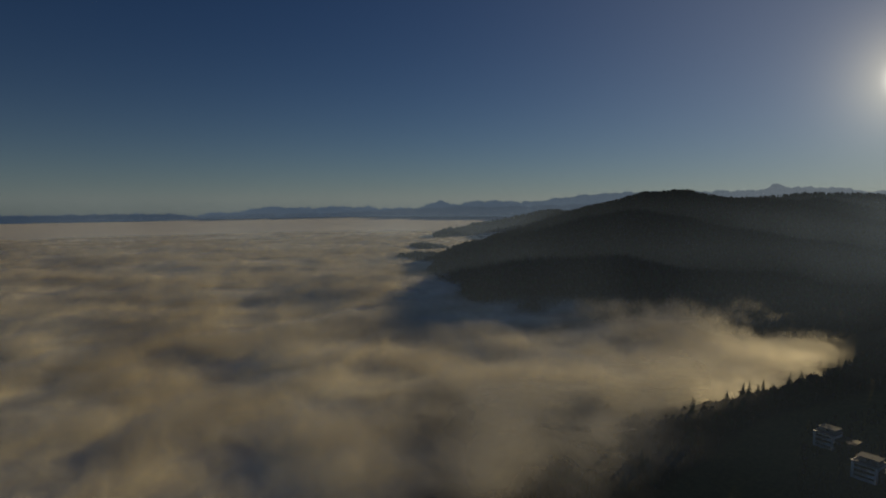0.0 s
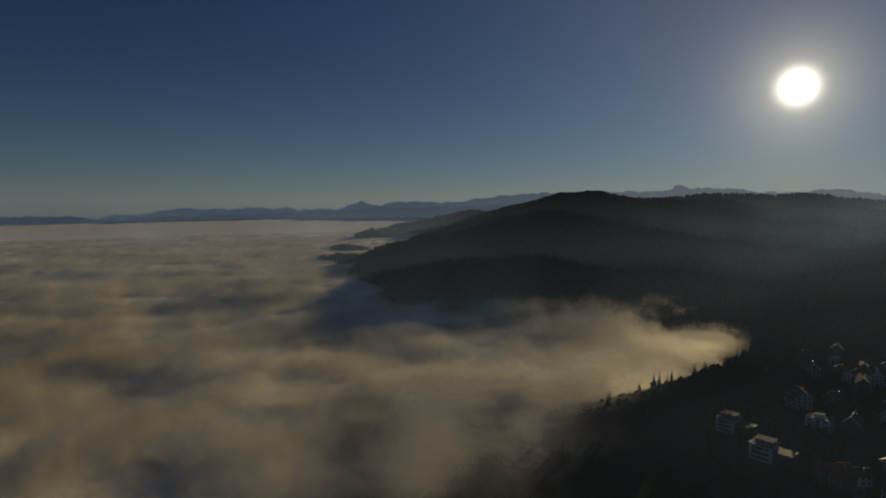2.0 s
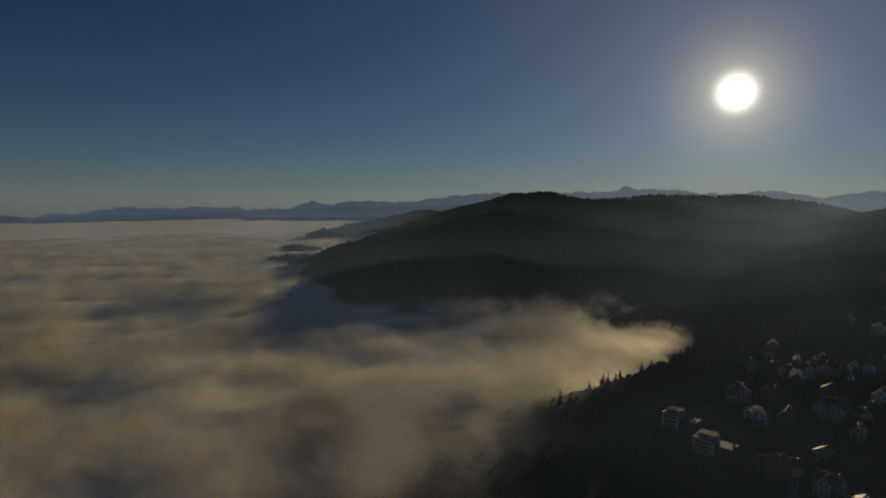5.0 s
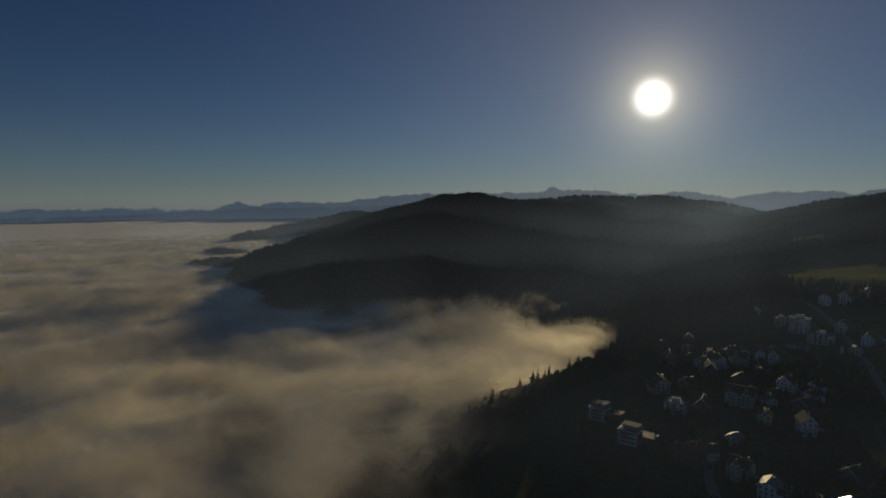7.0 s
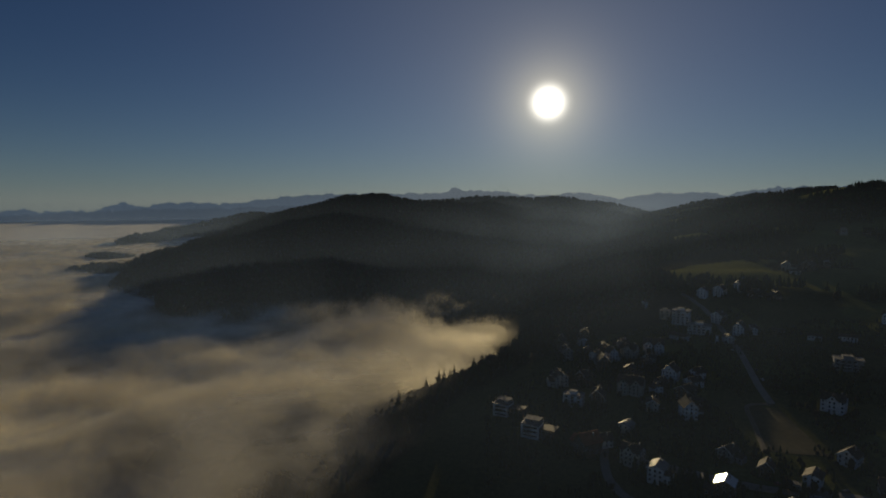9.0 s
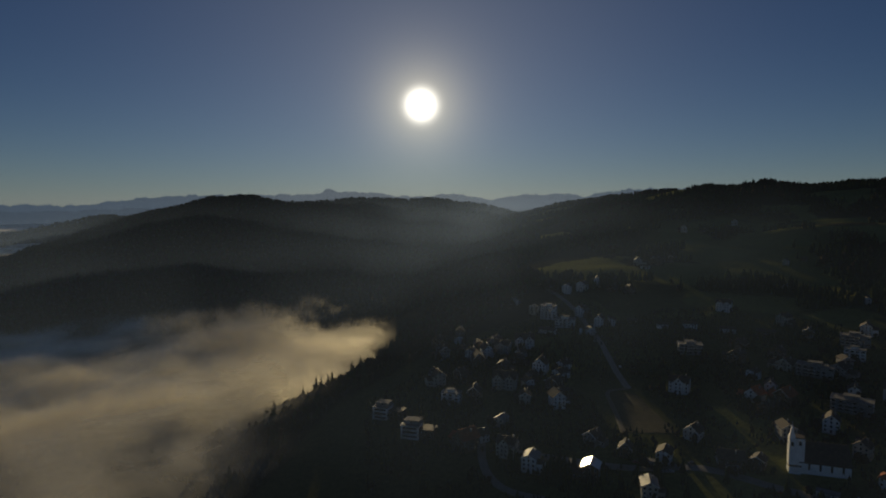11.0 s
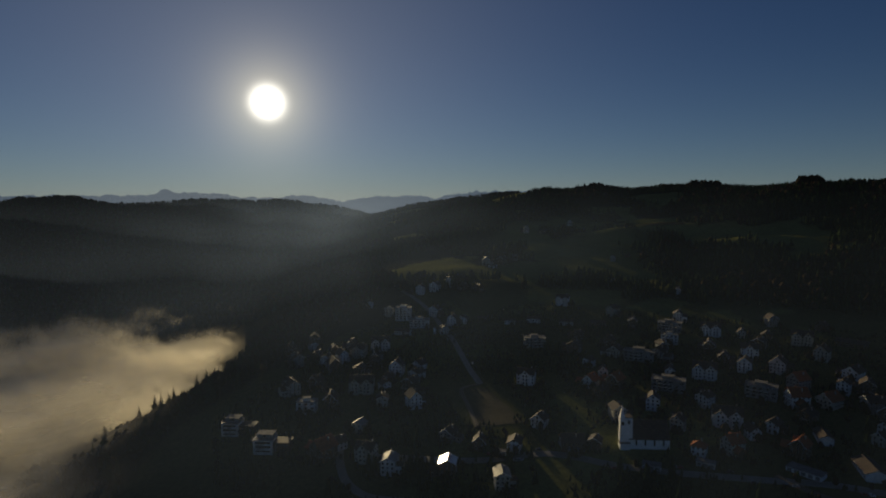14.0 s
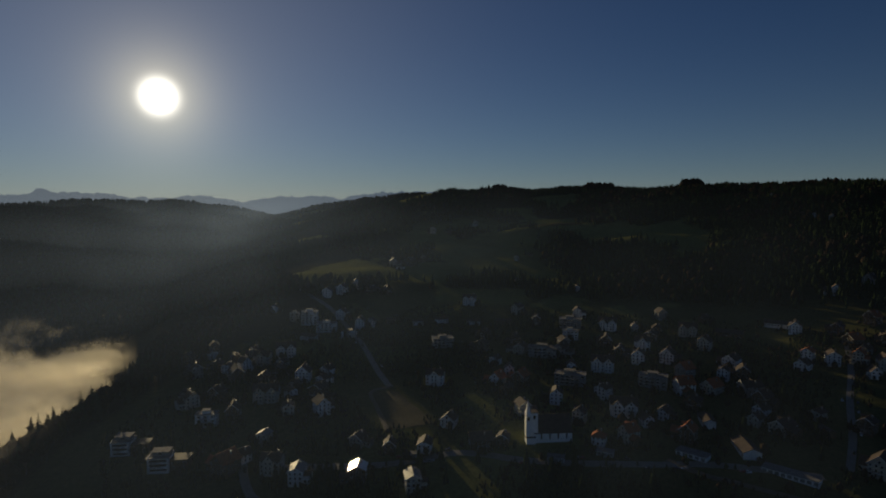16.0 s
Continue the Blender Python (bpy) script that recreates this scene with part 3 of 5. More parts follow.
WINDOW, WIDE_WINDOW = window_mesh(1.15, 1.5), window_mesh(2.6, 1.4)
DOOR = Shape().box(-0.55, 0.55, -0.06, 0.05, 0, 2.1, 0).box(-0.68, -0.55, -0.1, 0.05, 0, 2.2, 1).box(0.55, 0.68, -0.1, 0.05, 0, 2.2, 1).mesh("door", WOOD, TRIM)
CHIMNEY = Shape().box(-0.4, 0.4, -0.35, 0.35, -1.6, 1.5, 0).box(-0.5, 0.5, -0.45, 0.45, 1.5, 1.65, 1).mesh("chimney", PLASTER[2], METAL)


def balcony_mesh(w):
    s = Shape().box(-w / 2, w / 2, -1.2, 0, -0.18, 0, 0)
    s.box(-w / 2, w / 2, -1.2, -1.12, 0.82, 0.95, 1)
    for k in range(int(w / 0.45) + 1):
        x = -w / 2 + k * w / int(w / 0.45)
        s.box(x - 0.05, x + 0.05, -1.19, -1.13, 0, 0.85, 1)
    return s.mesh("balcony", TRIM, WOOD)


BALCONY = {w: balcony_mesh(w) for w in (4, 6, 9)}


def windows_on(house, face, width, depth, floors, storey, base, skip=0, wide=False):
    """Rows of windows on one side: 0 front, 1 right, 2 back, 3 left."""
    span = width if face % 2 == 0 else depth
    n = max(1, int(span / (3.9 if wide else 2.9)))
    for f in range(floors):
        for k in range(n):
            if (k + f) % 7 == 6 or (f == 0 and k == skip):
                continue
            s = (k + 0.5) / n * span - span / 2
            off = depth / 2 if face % 2 == 0 else width / 2
            at = pose(0, 0, 0, 0, 0, 90 * face) @ pose(s, -off, base + f * storey + 0.95)
            part("window", WIDE_WINDOW if wide else WINDOW, house, at=at)


def gable_roof(width, depth, eave, pitch, over, mat, thick=0.28):
    """Two slabs over a ridge that runs from front to back."""
    half = width / 2 + over
    drop = math.tan(radians(pitch))
    top = eave + width / 2 * drop
    low = top - half * drop
    s = Shape()
    for side in (-1, 1):
        s.prism([(0, top), (side * half, low), (side * half, low + thick), (0, top + thick * 1.15)], "y", -depth / 2 - over, depth / 2 + over)
    s.box(-0.18, 0.18, -depth / 2 - over, depth / 2 + over, top + thick, top + thick + 0.14)
    return s.mesh("roof", mat)


def hip_roof(width, depth, eave, pitch, over, mat):
    hw, hd = width / 2 + over, depth / 2 + over
    low = eave - over * math.tan(radians(pitch))
    rise = min(hw, hd) * math.tan(radians(pitch))
    rx, ry = max(0, hw - hd), max(0, hd - hw)
    v = [(-hw, -hd, low), (hw, -hd, low), (hw, hd, low), (-hw, hd, low), (-rx - 0.01, -ry - 0.01, low + rise), (rx + 0.01, ry + 0.01, low + rise)]
    f = [(0, 1, 5, 4), (1, 2, 5), (2, 3, 4, 5), (3, 0, 4), (3, 2, 1, 0)]
    if hd > hw:
        f = [(0, 1, 4), (1, 2, 5, 4), (2, 3, 5), (3, 0, 4, 5), (3, 2, 1, 0)]
    return Shape().add(v, f).mesh("roof", mat)


def bargeboard(width, depth, eave, pitch):
    """Two painted boards along the edges of the front gable, under the tiles."""
    half, drop = width / 2 + 0.75, math.tan(radians(pitch))
    top = eave + width / 2 * drop
    s = Shape()
    for side in (-1, 1):
        s.prism([(0, top + 0.3), (side * half, top - half * drop + 0.26), (side * half, top - half * drop - 0.12), (0, top - 0.1)], "y", -depth / 2 - 0.78, -depth / 2 - 0.71)
    return s.mesh("bargeboard", BOARD_WHITE)


def gable_wall(width, depth, eave, pitch, mat):
    w = width / 2
    top = eave + w * math.tan(radians(pitch))
    return Shape().prism([(-w, -4), (w, -4), (w, eave), (0, top), (-w, eave)], "y", -depth / 2, depth / 2).mesh("wall", mat)


dice = random.Random(12)
placed = []


def settle(x, y, turn, name, label, category, group, reach):
    """An empty at the ground, its front turned to the viewpoint and then by turn."""
    z = float(ground_z(np.array([x]), np.array([y]))[0])
    head = math.degrees(math.atan2(x, y)) + turn
    house = new(name)
    house.matrix_basis = pose(x, y, z, 0, 0, -head)
    placed.append((x, y, reach))
    return tagged(house, label, category, group)


def gabled_house(x, y, w, turn, group, roof=None, shiny=None, pitch=None):
    roof = roof or ROOF_DARK
    depth = w * dice.uniform(1.05, 1.4)
    floors = 2 if w < 9 else dice.choice((2, 3, 3))
    pitch = pitch or dice.choice((30, 34, 38, 42))
    skin = dice.choice((0, 0, 1, 2, 3, 3))
    storey = 2.8
    eave = floors * storey + 0.4
    tone = ("white", "cream", "grey", "brown boarded")[skin]
    cover = "bright metal" if shiny else "orange tiled" if roof is ROOF_RED else "dark tiled"
    house = settle(x, y, turn, "house", f"{tone} village house of {floors} storeys with {cover} gable roof", "house", group, w * 0.8)
    part("wall", gable_wall(w, depth, eave, pitch, PLASTER[skin]), house)
    part("roof", gable_roof(w, depth, eave, pitch, 0.7, shiny or roof), house)
    if dice.random() < 0.5:
        part("bargeboard", bargeboard(w, depth, eave, pitch), house, "white painted gable boards")
    windows_on(house, 0, w, depth, floors, storey, 0.2, skip=1)
    windows_on(house, 3, w, depth, floors, storey, 0.2)
    windows_on(house, 1, w, depth, floors, storey, 0.2)
    part("window", WINDOW, house, at=pose(0, -depth / 2, eave + 0.7))
    if w > 8.5 and dice.random() < 0.6:
        # a lower wing at one side, its ridge across the house
        side, aw, ad, ae = dice.choice((-1, 1)), w * dice.uniform(0.4, 0.65), depth * dice.uniform(0.45, 0.7), eave * dice.uniform(0.45, 0.7)
        at = pose(side * (w / 2 + aw / 2 - 0.2), dice.uniform(-0.15, 0.15) * depth, 0, 0, 0, 90)
        wing = part("wing", gable_wall(ad, aw, ae, pitch - 4, PLASTER[dice.choice((skin, 3))]), house, at=at)
        part("wing_roof", gable_roof(ad, aw, ae, pitch - 4, 0.5, roof), house, at=at)
        for q in (-0.25, 0.25):
            part("window", WINDOW, wing, at=pose(0, 0, 0, 0, 0, -90) @ pose(q * aw, -ad / 2, 1.0))
    part("door", DOOR, house, at=pose(-w / 2 + w / max(1, int(w / 2.9)) * 1.5, -depth / 2, 0.15))
    part("chimney", CHIMNEY, house, at=pose(w * 0.2, depth * 0.15, eave + w * 0.3 * math.tan(radians(pitch)) + 0.5))
    if w >= 9 and dice.random() < 0.45 and not shiny:
        rise = math.tan(radians(pitch))
        dx, dz = -w * 0.27, eave + w * 0.23 * rise
        box = Shape().prism([(-1.1, -1.0), (1.1, -1.0), (1.1, 1.1), (0, 2.0), (-1.1, 1.1)], "x", -1.9, 1.6)
        dormer = part("dormer", box.mesh("dormer", PLASTER[skin]), house, at=pose(dx, depth * 0.12, dz))
        cap = Shape()
        for side in (-1, 1):
            cap.prism([(0, 2.05), (side * 1.4, 0.9), (side * 1.4, 1.08), (0, 2.25)], "x", -2.2, 1.6)
        part("dormer_roof", cap.mesh("dormer_roof", roof), dormer)
        part("window", WINDOW, dormer, at=pose(-1.9, 0, -0.75, 0, 0, -90))
    if w >= 9 and dice.random() < 0.6:
        part("balcony", BALCONY[6 if w > 10 else 4], house, "wooden balcony with slatted rail", pose(0, -depth / 2, 0.4 + storey))
    return house


def villa(x, y, w, turn, group):
    """A large house with cross gables."""
    depth, floors, storey, pitch = min(w * 0.7, 13), 3, 2.9, 36
    skin = dice.choice((0, 0, 1))
    eave = floors * storey + 0.3
    house = settle(x, y, turn, "villa", f"large {('white', 'cream')[skin]} many-gabled house with dark tiled roof", "house", group, w * 0.7)
    body = Shape().prism([(-depth / 2, -4), (depth / 2, -4), (depth / 2, eave), (0, eave + depth / 2 * math.tan(radians(pitch))), (-depth / 2, eave)], "x", -w / 2, w / 2)
    part("wall", body.mesh("wall", PLASTER[skin]), house)
    part("roof", gable_roof(depth, w, eave, pitch, 0.6, ROOF_DARK), house, at=pose(0, 0, 0, 0, 0, 90))
    bays = 2 if w > 15 else 1
    bay = min(6.5, w / (bays + 1))
    for k in range(bays):
        cx = (k + 0.5) / bays * w - w / 2
        wing = part("wing", gable_wall(bay, depth / 2 + 2, eave + 0.6, 42, PLASTER[skin]), house, at=pose(cx, -depth / 4 - 1, 0))
        part("wing_roof", gable_roof(bay, depth / 2 + 2, eave + 0.6, 42, 0.5, ROOF_DARK), house, at=pose(cx, -depth / 4 - 1, 0))
        for f in range(floors + 1):
            for q in (-1.4, 1.4) if f < floors else (0,):
                part("window", WINDOW, house, at=pose(cx + q, -depth / 2 - 2, 1.0 + f * storey))
    windows_on(house, 3, w, depth, floors, storey, 0.2)
    windows_on(house, 1, w, depth, floors, storey, 0.2)
    n = int(w / 2.6)
    for f in range(floors):
        for k in range(n):
            cx = (k + 0.5) / n * w - w / 2
            if all(abs(cx - ((b + 0.5) / bays * w - w / 2)) > bay / 2 + 0.7 for b in range(bays)):
                part("window", WINDOW, house, at=pose(cx, -depth / 2, 1.0 + f * storey))
    part("chimney", CHIMNEY, house, at=pose(w * 0.3, 1.0, eave + depth / 2 * math.tan(radians(pitch)) - 0.2))
    return house


def flat_block(x, y, w, turn, group, floors=3, skin=None):
    depth, storey = min(w * 0.6, 13), 2.9
    skin = dice.choice((0, 0, 1)) if skin is None else skin
    top = floors * storey + 0.3
    block = settle(x, y, turn, "apartment_block", f"{('white', 'cream', 'grey')[skin]} flat-roofed apartment block with {floors} rows of windows", "apartment block", group, w * 0.65)
    part("wall", Shape().box(-w / 2, w / 2, -depth / 2, depth / 2, -4, top).mesh("wall", PLASTER[skin]), block)
    roof = Shape().box(-w / 2 - 0.3, w / 2 + 0.3, -depth / 2 - 0.3, depth / 2 + 0.3, top, top + 0.25)
    for x0, x1, y0, y1 in ((-w / 2 - 0.3, w / 2 + 0.3, -depth / 2 - 0.3, -depth / 2), (-w / 2 - 0.3, w / 2 + 0.3, depth / 2, depth / 2 + 0.3),
                           (-w / 2 - 0.3, -w / 2, -depth / 2, depth / 2), (w / 2, w / 2 + 0.3, -depth / 2, depth / 2)):
        roof.box(x0, x1, y0, y1, top + 0.25, top + 0.6, 1)
    part("roof", roof.mesh("roof", ROOF_FLAT, METAL), block)
    part("stair_head", Shape().box(-w * 0.2, w * 0.16, -depth * 0.2, depth * 0.3, top + 0.25, top + 2.6, 0).box(-w * 0.22, w * 0.18, -depth * 0.24, depth * 0.34, top + 2.6, top + 2.8, 1).mesh("stair_head", PLASTER[skin], ROOF_FLAT), block)
    for face in (0, 1, 3):
        windows_on(block, face, w, depth, floors, storey, 0.2, wide=True, skip=-1)
    for f in range(1, floors):
        part("balcony", BALCONY[9 if w > 18 else 6], block, at=pose(-w * 0.12, -depth / 2, 0.3 + f * storey))
    return block


def ribbon_block(x, y, w, turn, group):
    """A white block with long window bands and a set-back top storey, joined to a lower boarded wing."""
    depth, storey, top = 12.0, 2.9, 8.8
    block = settle(x, y, turn, "apartment_block", "white apartment block with dark window bands and brown wing", "apartment block", group, 13)
    part("wall", Shape().box(-w / 2, w / 2, -depth / 2, depth / 2, -5, top).mesh("wall", PLASTER[0]), block)
    for f in range(3):
        band = window_mesh(w - 2.4, 1.5 if f else 1.2)
        part("window", band, block, "long dark window band", pose(0.2, -depth / 2, 0.9 + f * storey))
    windows_on(block, 3, w, depth, 3, storey, 0.2, wide=True, skip=-1)
    roof = Shape().box(-w / 2 - 0.25, w / 2 + 0.25, -depth / 2 - 0.25, depth / 2 + 0.25, top, top + 0.2)
    for x0, x1, y0, y1 in ((-w / 2 - 0.25, w / 2 + 0.25, -depth / 2 - 0.25, -depth / 2), (-w / 2 - 0.25, -w / 2, -depth / 2, depth / 2), (-w / 2, w / 2 + 0.25, depth / 2, depth / 2 + 0.25)):
        roof.box(x0, x1, y0, y1, top + 0.2, top + 0.75, 1)
    part("roof", roof.mesh("roof", ROOF_FLAT, METAL), block)
    loft = part("top_storey", Shape().box(-w * 0.36, w * 0.42, -depth * 0.12, depth * 0.42, top + 0.2, top + 3.0).mesh("top_storey", PLASTER[2]), block)
    part("loft_roof", Shape().box(-w * 0.42, w * 0.48, -depth * 0.22, depth * 0.47, top + 3.0, top + 3.2).mesh("loft_roof", ROOF_FLAT), loft)
    part("window", WIDE_WINDOW, loft, at=pose(0, -depth * 0.12, top + 0.9))
    wing = part("wing", Shape().box(w / 2, w / 2 + 11, -depth * 0.3, depth * 0.55, -5, 6.6).mesh("wing", PLASTER[3]), block, "brown boarded wing")
    part("wing_roof", Shape().box(w / 2, w / 2 + 11.4, -depth * 0.3 - 0.4, depth * 0.55 + 0.3, 6.6, 6.9).mesh("wing_roof", ROOF_DARK), block)
    for k in range(3):
        for f in range(2):
            part("window", WINDOW, wing, at=pose(w / 2 + 2.2 + k * 3.2, -depth * 0.3, 1.0 + f * storey))
    for f in (1, 2):
        part("balcony", BALCONY[6], block, at=pose(-w * 0.12, -depth / 2, 0.3 + f * storey))
    return block


def barn(x, y, w, turn, group):
    depth, eave, pitch = w * 0.5, 4.2, 24
    skin = dice.choice((0, 0, 3, 0))
    house = settle(x, y, turn, "long_house", f"long low {('white rendered', '', '', 'brown boarded')[skin]} building with shallow dark roof", "building", group, w * 0.6)
    body = Shape().prism([(-depth / 2, -4), (depth / 2, -4), (depth / 2, eave), (0, eave + depth / 2 * math.tan(radians(pitch))), (-depth / 2, eave)], "x", -w / 2, w / 2)
    part("wall", body.mesh("wall", PLASTER[skin]), house)
    part("roof", gable_roof(depth, w, eave, pitch, 0.8, ROOF_DARK), house, at=pose(0, 0, 0, 0, 0, 90))
    windows_on(house, 0, w, depth, 1, 2.8, 0.6, skip=-1)
    part("door", DOOR, house, at=pose(w * 0.4, -depth / 2, 0.1))
    return house


def shed(x, y, w, turn, group):
    depth, top = min(w * 0.55, 9), 2.9
    hut = settle(x, y, turn, "garage", "low white garage with flat grey roof", "garage", group, w * 0.6)
    part("wall", Shape().box(-w / 2, w / 2, -depth / 2, depth / 2, -3, top).mesh("wall", PLASTER[0]), hut)
    part("roof", Shape().box(-w / 2 - 0.3, w / 2 + 0.3, -depth / 2 - 0.4, depth / 2 + 0.3, top, top + 0.3).mesh("roof", ROOF_FLAT), hut)
    for k in range(max(1, int(w / 3.4))):
        cx = (k + 0.5) / max(1, int(w / 3.4)) * w - w / 2
        part("garage_door", GARAGE_DOOR, hut, at=pose(cx, -depth / 2, 0.05))
    return hut


_g = Shape()
for _k in range(5):
    _g.box(-1.25, 1.25, -0.06 - 0.02 * (_k % 2), 0.04, 0.02 + _k * 0.44, 0.44 + _k * 0.44)
GARAGE_DOOR = _g.mesh("garage_door", PLASTER[2])


def red_hip_house(x, y, w, turn, group):
    depth, eave = w * 0.95, 6.2
    house = settle(x, y, turn, "house", "white house with orange clay-tiled hipped roof", "house", group, w * 0.8)
    part("wall", Shape().box(-w / 2, w / 2, -depth / 2, depth / 2, -4, eave).mesh("wall", PLASTER[0]), house)
    part("roof", hip_roof(w, depth, eave, 36, 0.7, ROOF_RED), house)
    for face in (0, 1, 3):
        windows_on(house, face, w, depth, 2, 2.9, 0.3, skip=1 if face == 0 else -1)
    part("door", DOOR, house, at=pose(0, -depth / 2, 0.1))
    part("chimney", CHIMNEY, house, at=pose(w * 0.15, 0.5, eave + w * 0.3))
    return house


EDGE_ROW = (
    (250, 372, 12, 25, "q"), (247, 331, 13, 20, "q"), (263, 291, 12, 50, "r"), (304, 353, 15, 15, "f"), (321, 392, 11, -20, "g"),
    (357, 344, 20, 10, "v"), (415, 403, 15, 20, "v"), (444, 400, 19, 0, "v"), (401, 342, 12, 15, "g"), (381, 310, 11, 30, "g"),
    (374, 395, 11, -10, "g"), (380, 299, 11, 20, "b"), (337, 378, 9, 40, "g"), (370, 330, 8, -30, "g"),
)
HALLS = (
    (493, 410, 18, 30, "b"), (525, 412, 22, 5, "f"), (534, 443, 18, 10, "t"), (535, 466, 11, 10, "f"), (565, 419, 11, 30, "g"),
    (550, 384, 10, 10, "g"), (522, 376, 9, -15, "g"),
)
MAIN_STREET = (
    (303, 296, 8, 30, "n"), (277, 265, 13, 25, "v"), (275, 243, 9, 14, "n"), (293, 210, 10, 8, "m"), (330, 235, 9, 30, "g"),
    (332, 211, 8, 5, "g"), (344, 190, 9, 8, "g"), (332, 194, 7, 5, "s"), (384, 191, 10, 20, "g"), (366, 158, 12, 80, "g"),
    (375, 145, 8, 12, "g"), (300, 175, 9, -6, "n"), (361, 154, 8, 0, "s"), (277, 291, 8, 60, "g"),
)
CHURCH_SIDE = (
    (431, 105, 9, 15, "g"), (405, 85, 9, 10, "h"), (392, 78, 11, 6, "s"), (371, 106, 11, 3, "s"), (456, 130, 10, 0, "g"),
    (461, 78, 20, -5, "v"), (484, 98, 10, 30, "g"), (418, 67, 10, 45, "r"), (440, 30, 10, 15, "r"), (471, 19, 17, 75, "b"),
    (439, -7, 23, 70, "b"), (417, 25, 20, 20, "s"), (469, 49, 9, 20, "g"), (524, 64, 23, 5, "k"), (450, 60, 8, -30, "g"),
)
MIDDLE = (
    (447, 235, 15, 10, "v"), (473, 187, 11, 24, "r"), (480, 168, 11, 24, "r"), (554, 171, 27, 6, "k"), (501, 130, 26, 4, "k"),
    (541, 231, 12, 20, "g"), (555, 194, 12, 20, "g"), (565, 156, 12, 20, "g"), (536, 272, 21, -8, "k"), (545, 111, 20, 0, "v"),
    (616, 122, 12, 0, "g"), (618, 86, 15, 0, "v"), (577, 84, 11, 5, "g"), (591, 59, 12, 10, "g"), (558, 41, 12, 40, "r"),
    (533, 18, 12, 30, "r"), (522, 39, 12, 60, "r"),
)
UPPER_ROW = (
    (585, 328, 12, 0, "b"), (603, 307, 15, 0, "b"), (617, 273, 15, 0, "b"), (632, 241, 17, 0, "b"), (646, 207, 9, 0, "g"),
    (656, 170, 24, 0, "k"), (618, 160, 16, 0, "f"), (669, 131, 20, 0, "v"), (680, 103, 8, 0, "g"), (685, 80, 10, 5, "g"),
    (684, 48, 19, 0, "v"), (697, 7, 26, 10, "b"), (578, 360, 11, 0, "b"), (563, 377, 9, 10, "g"), (591, 104, 9, 0, "g"),
)
EAST_SIDE = (
    (643, 29, 12, 10, "g"), (603, 4, 12, 20, "g"), (543, -11, 12, 60, "g"), (749, -128, 12, 30, "r"), (692, -103, 12, 40, "r"),
    (646, -101, 9, 10, "r"), (726, -56, 12, 0, "g"), (745, -40, 25, 0, "b"), (621, -55, 11, 20, "g"), (481, -31, 12, 30, "g"),
    (486, -14, 8, 25, "g"), (417, -32, 32, 12, "s"), (444, -83, 12, 10, "g"), (641, -80, 11, -10, "g"), (490, -59, 12, 60, "b"),
    (841, -106, 12, 0, "g"), (864, -143, 12, 20, "g"),
)
FARMS = (
    (690, 310, 16, 10, "v"), (670, 472, 12, 0, "g"), (645, 478, 12, 20, "g"), (659, 441, 11, 40, "g"), (624, 487, 11, 10, "g"),
    (666, 420, 11, -20, "g"), (841, 516, 12, 0, "g"), (854, 491, 12, 30, "g"), (887, 485, 9, 0, "g"), (1135, 594, 12, 0, "g"),
    (1148, 562, 13, 0, "b"), (1277, 556, 12, 0, "r"), (837, 297, 8, 0, "g"), (549, 511, 8, 10, "g"), (821, 491, 13, 20, "b"),
)
HILLSIDE = (
    (1291, -106, 8, 0, "g"), (1282, -123, 8, 20, "g"), (1257, -147, 8, -10, "g"), (1455, -61, 8, 0, "g"), (1458, -149, 10, 0, "b"),
    (980, 348, 8, 10, "g"), (1009, 333, 9, 0, "b"), (823, 203, 8, 0, "g"),
)


def settle_row(rows, group):
    for x, y, w, turn, kind in rows:
        if kind == "g":
            gabled_house(x, y, w, turn, group)
        elif kind == "r":
            gabled_house(x, y, w, turn, group, roof=ROOF_RED, pitch=42)
        elif kind == "m":
            gabled_house(x, y, w, turn, group, shiny=ROOF_METAL, pitch=27)
        elif kind == "n":
            gabled_house(x, y, w, turn, group, shiny=ROOF_DULL, pitch=27)
        elif kind == "v":
            villa(x, y, w, turn, group)
        elif kind == "f":
            flat_block(x, y, w, turn, group)
        elif kind == "q":
            ribbon_block(x, y, w, turn, group)
        elif kind == "k":
            flat_block(x, y, w, turn, group, skin=2)
        elif kind == "t":
            flat_block(x, y, w, turn, group, floors=5)
        elif kind == "b":
            barn(x, y, w, turn, group)
        elif kind == "s":
            shed(x, y, w, turn, group)
        elif kind == "h":
            red_hip_house(x, y, w, turn, group)


for rows, group in ((EDGE_ROW, "houses along the wooded edge"), (HALLS, "buildings by the upper road"), (MAIN_STREET, "houses of the main street"),
                    (CHURCH_SIDE, "houses by the church"), (MIDDLE, "houses in mid village"), (UPPER_ROW, "upper row of houses"),
                    (EAST_SIDE, "houses on the far side of the village"), (FARMS, "farms on the meadows"), (HILLSIDE, "houses on the hillside")):
    settle_row(rows, group)
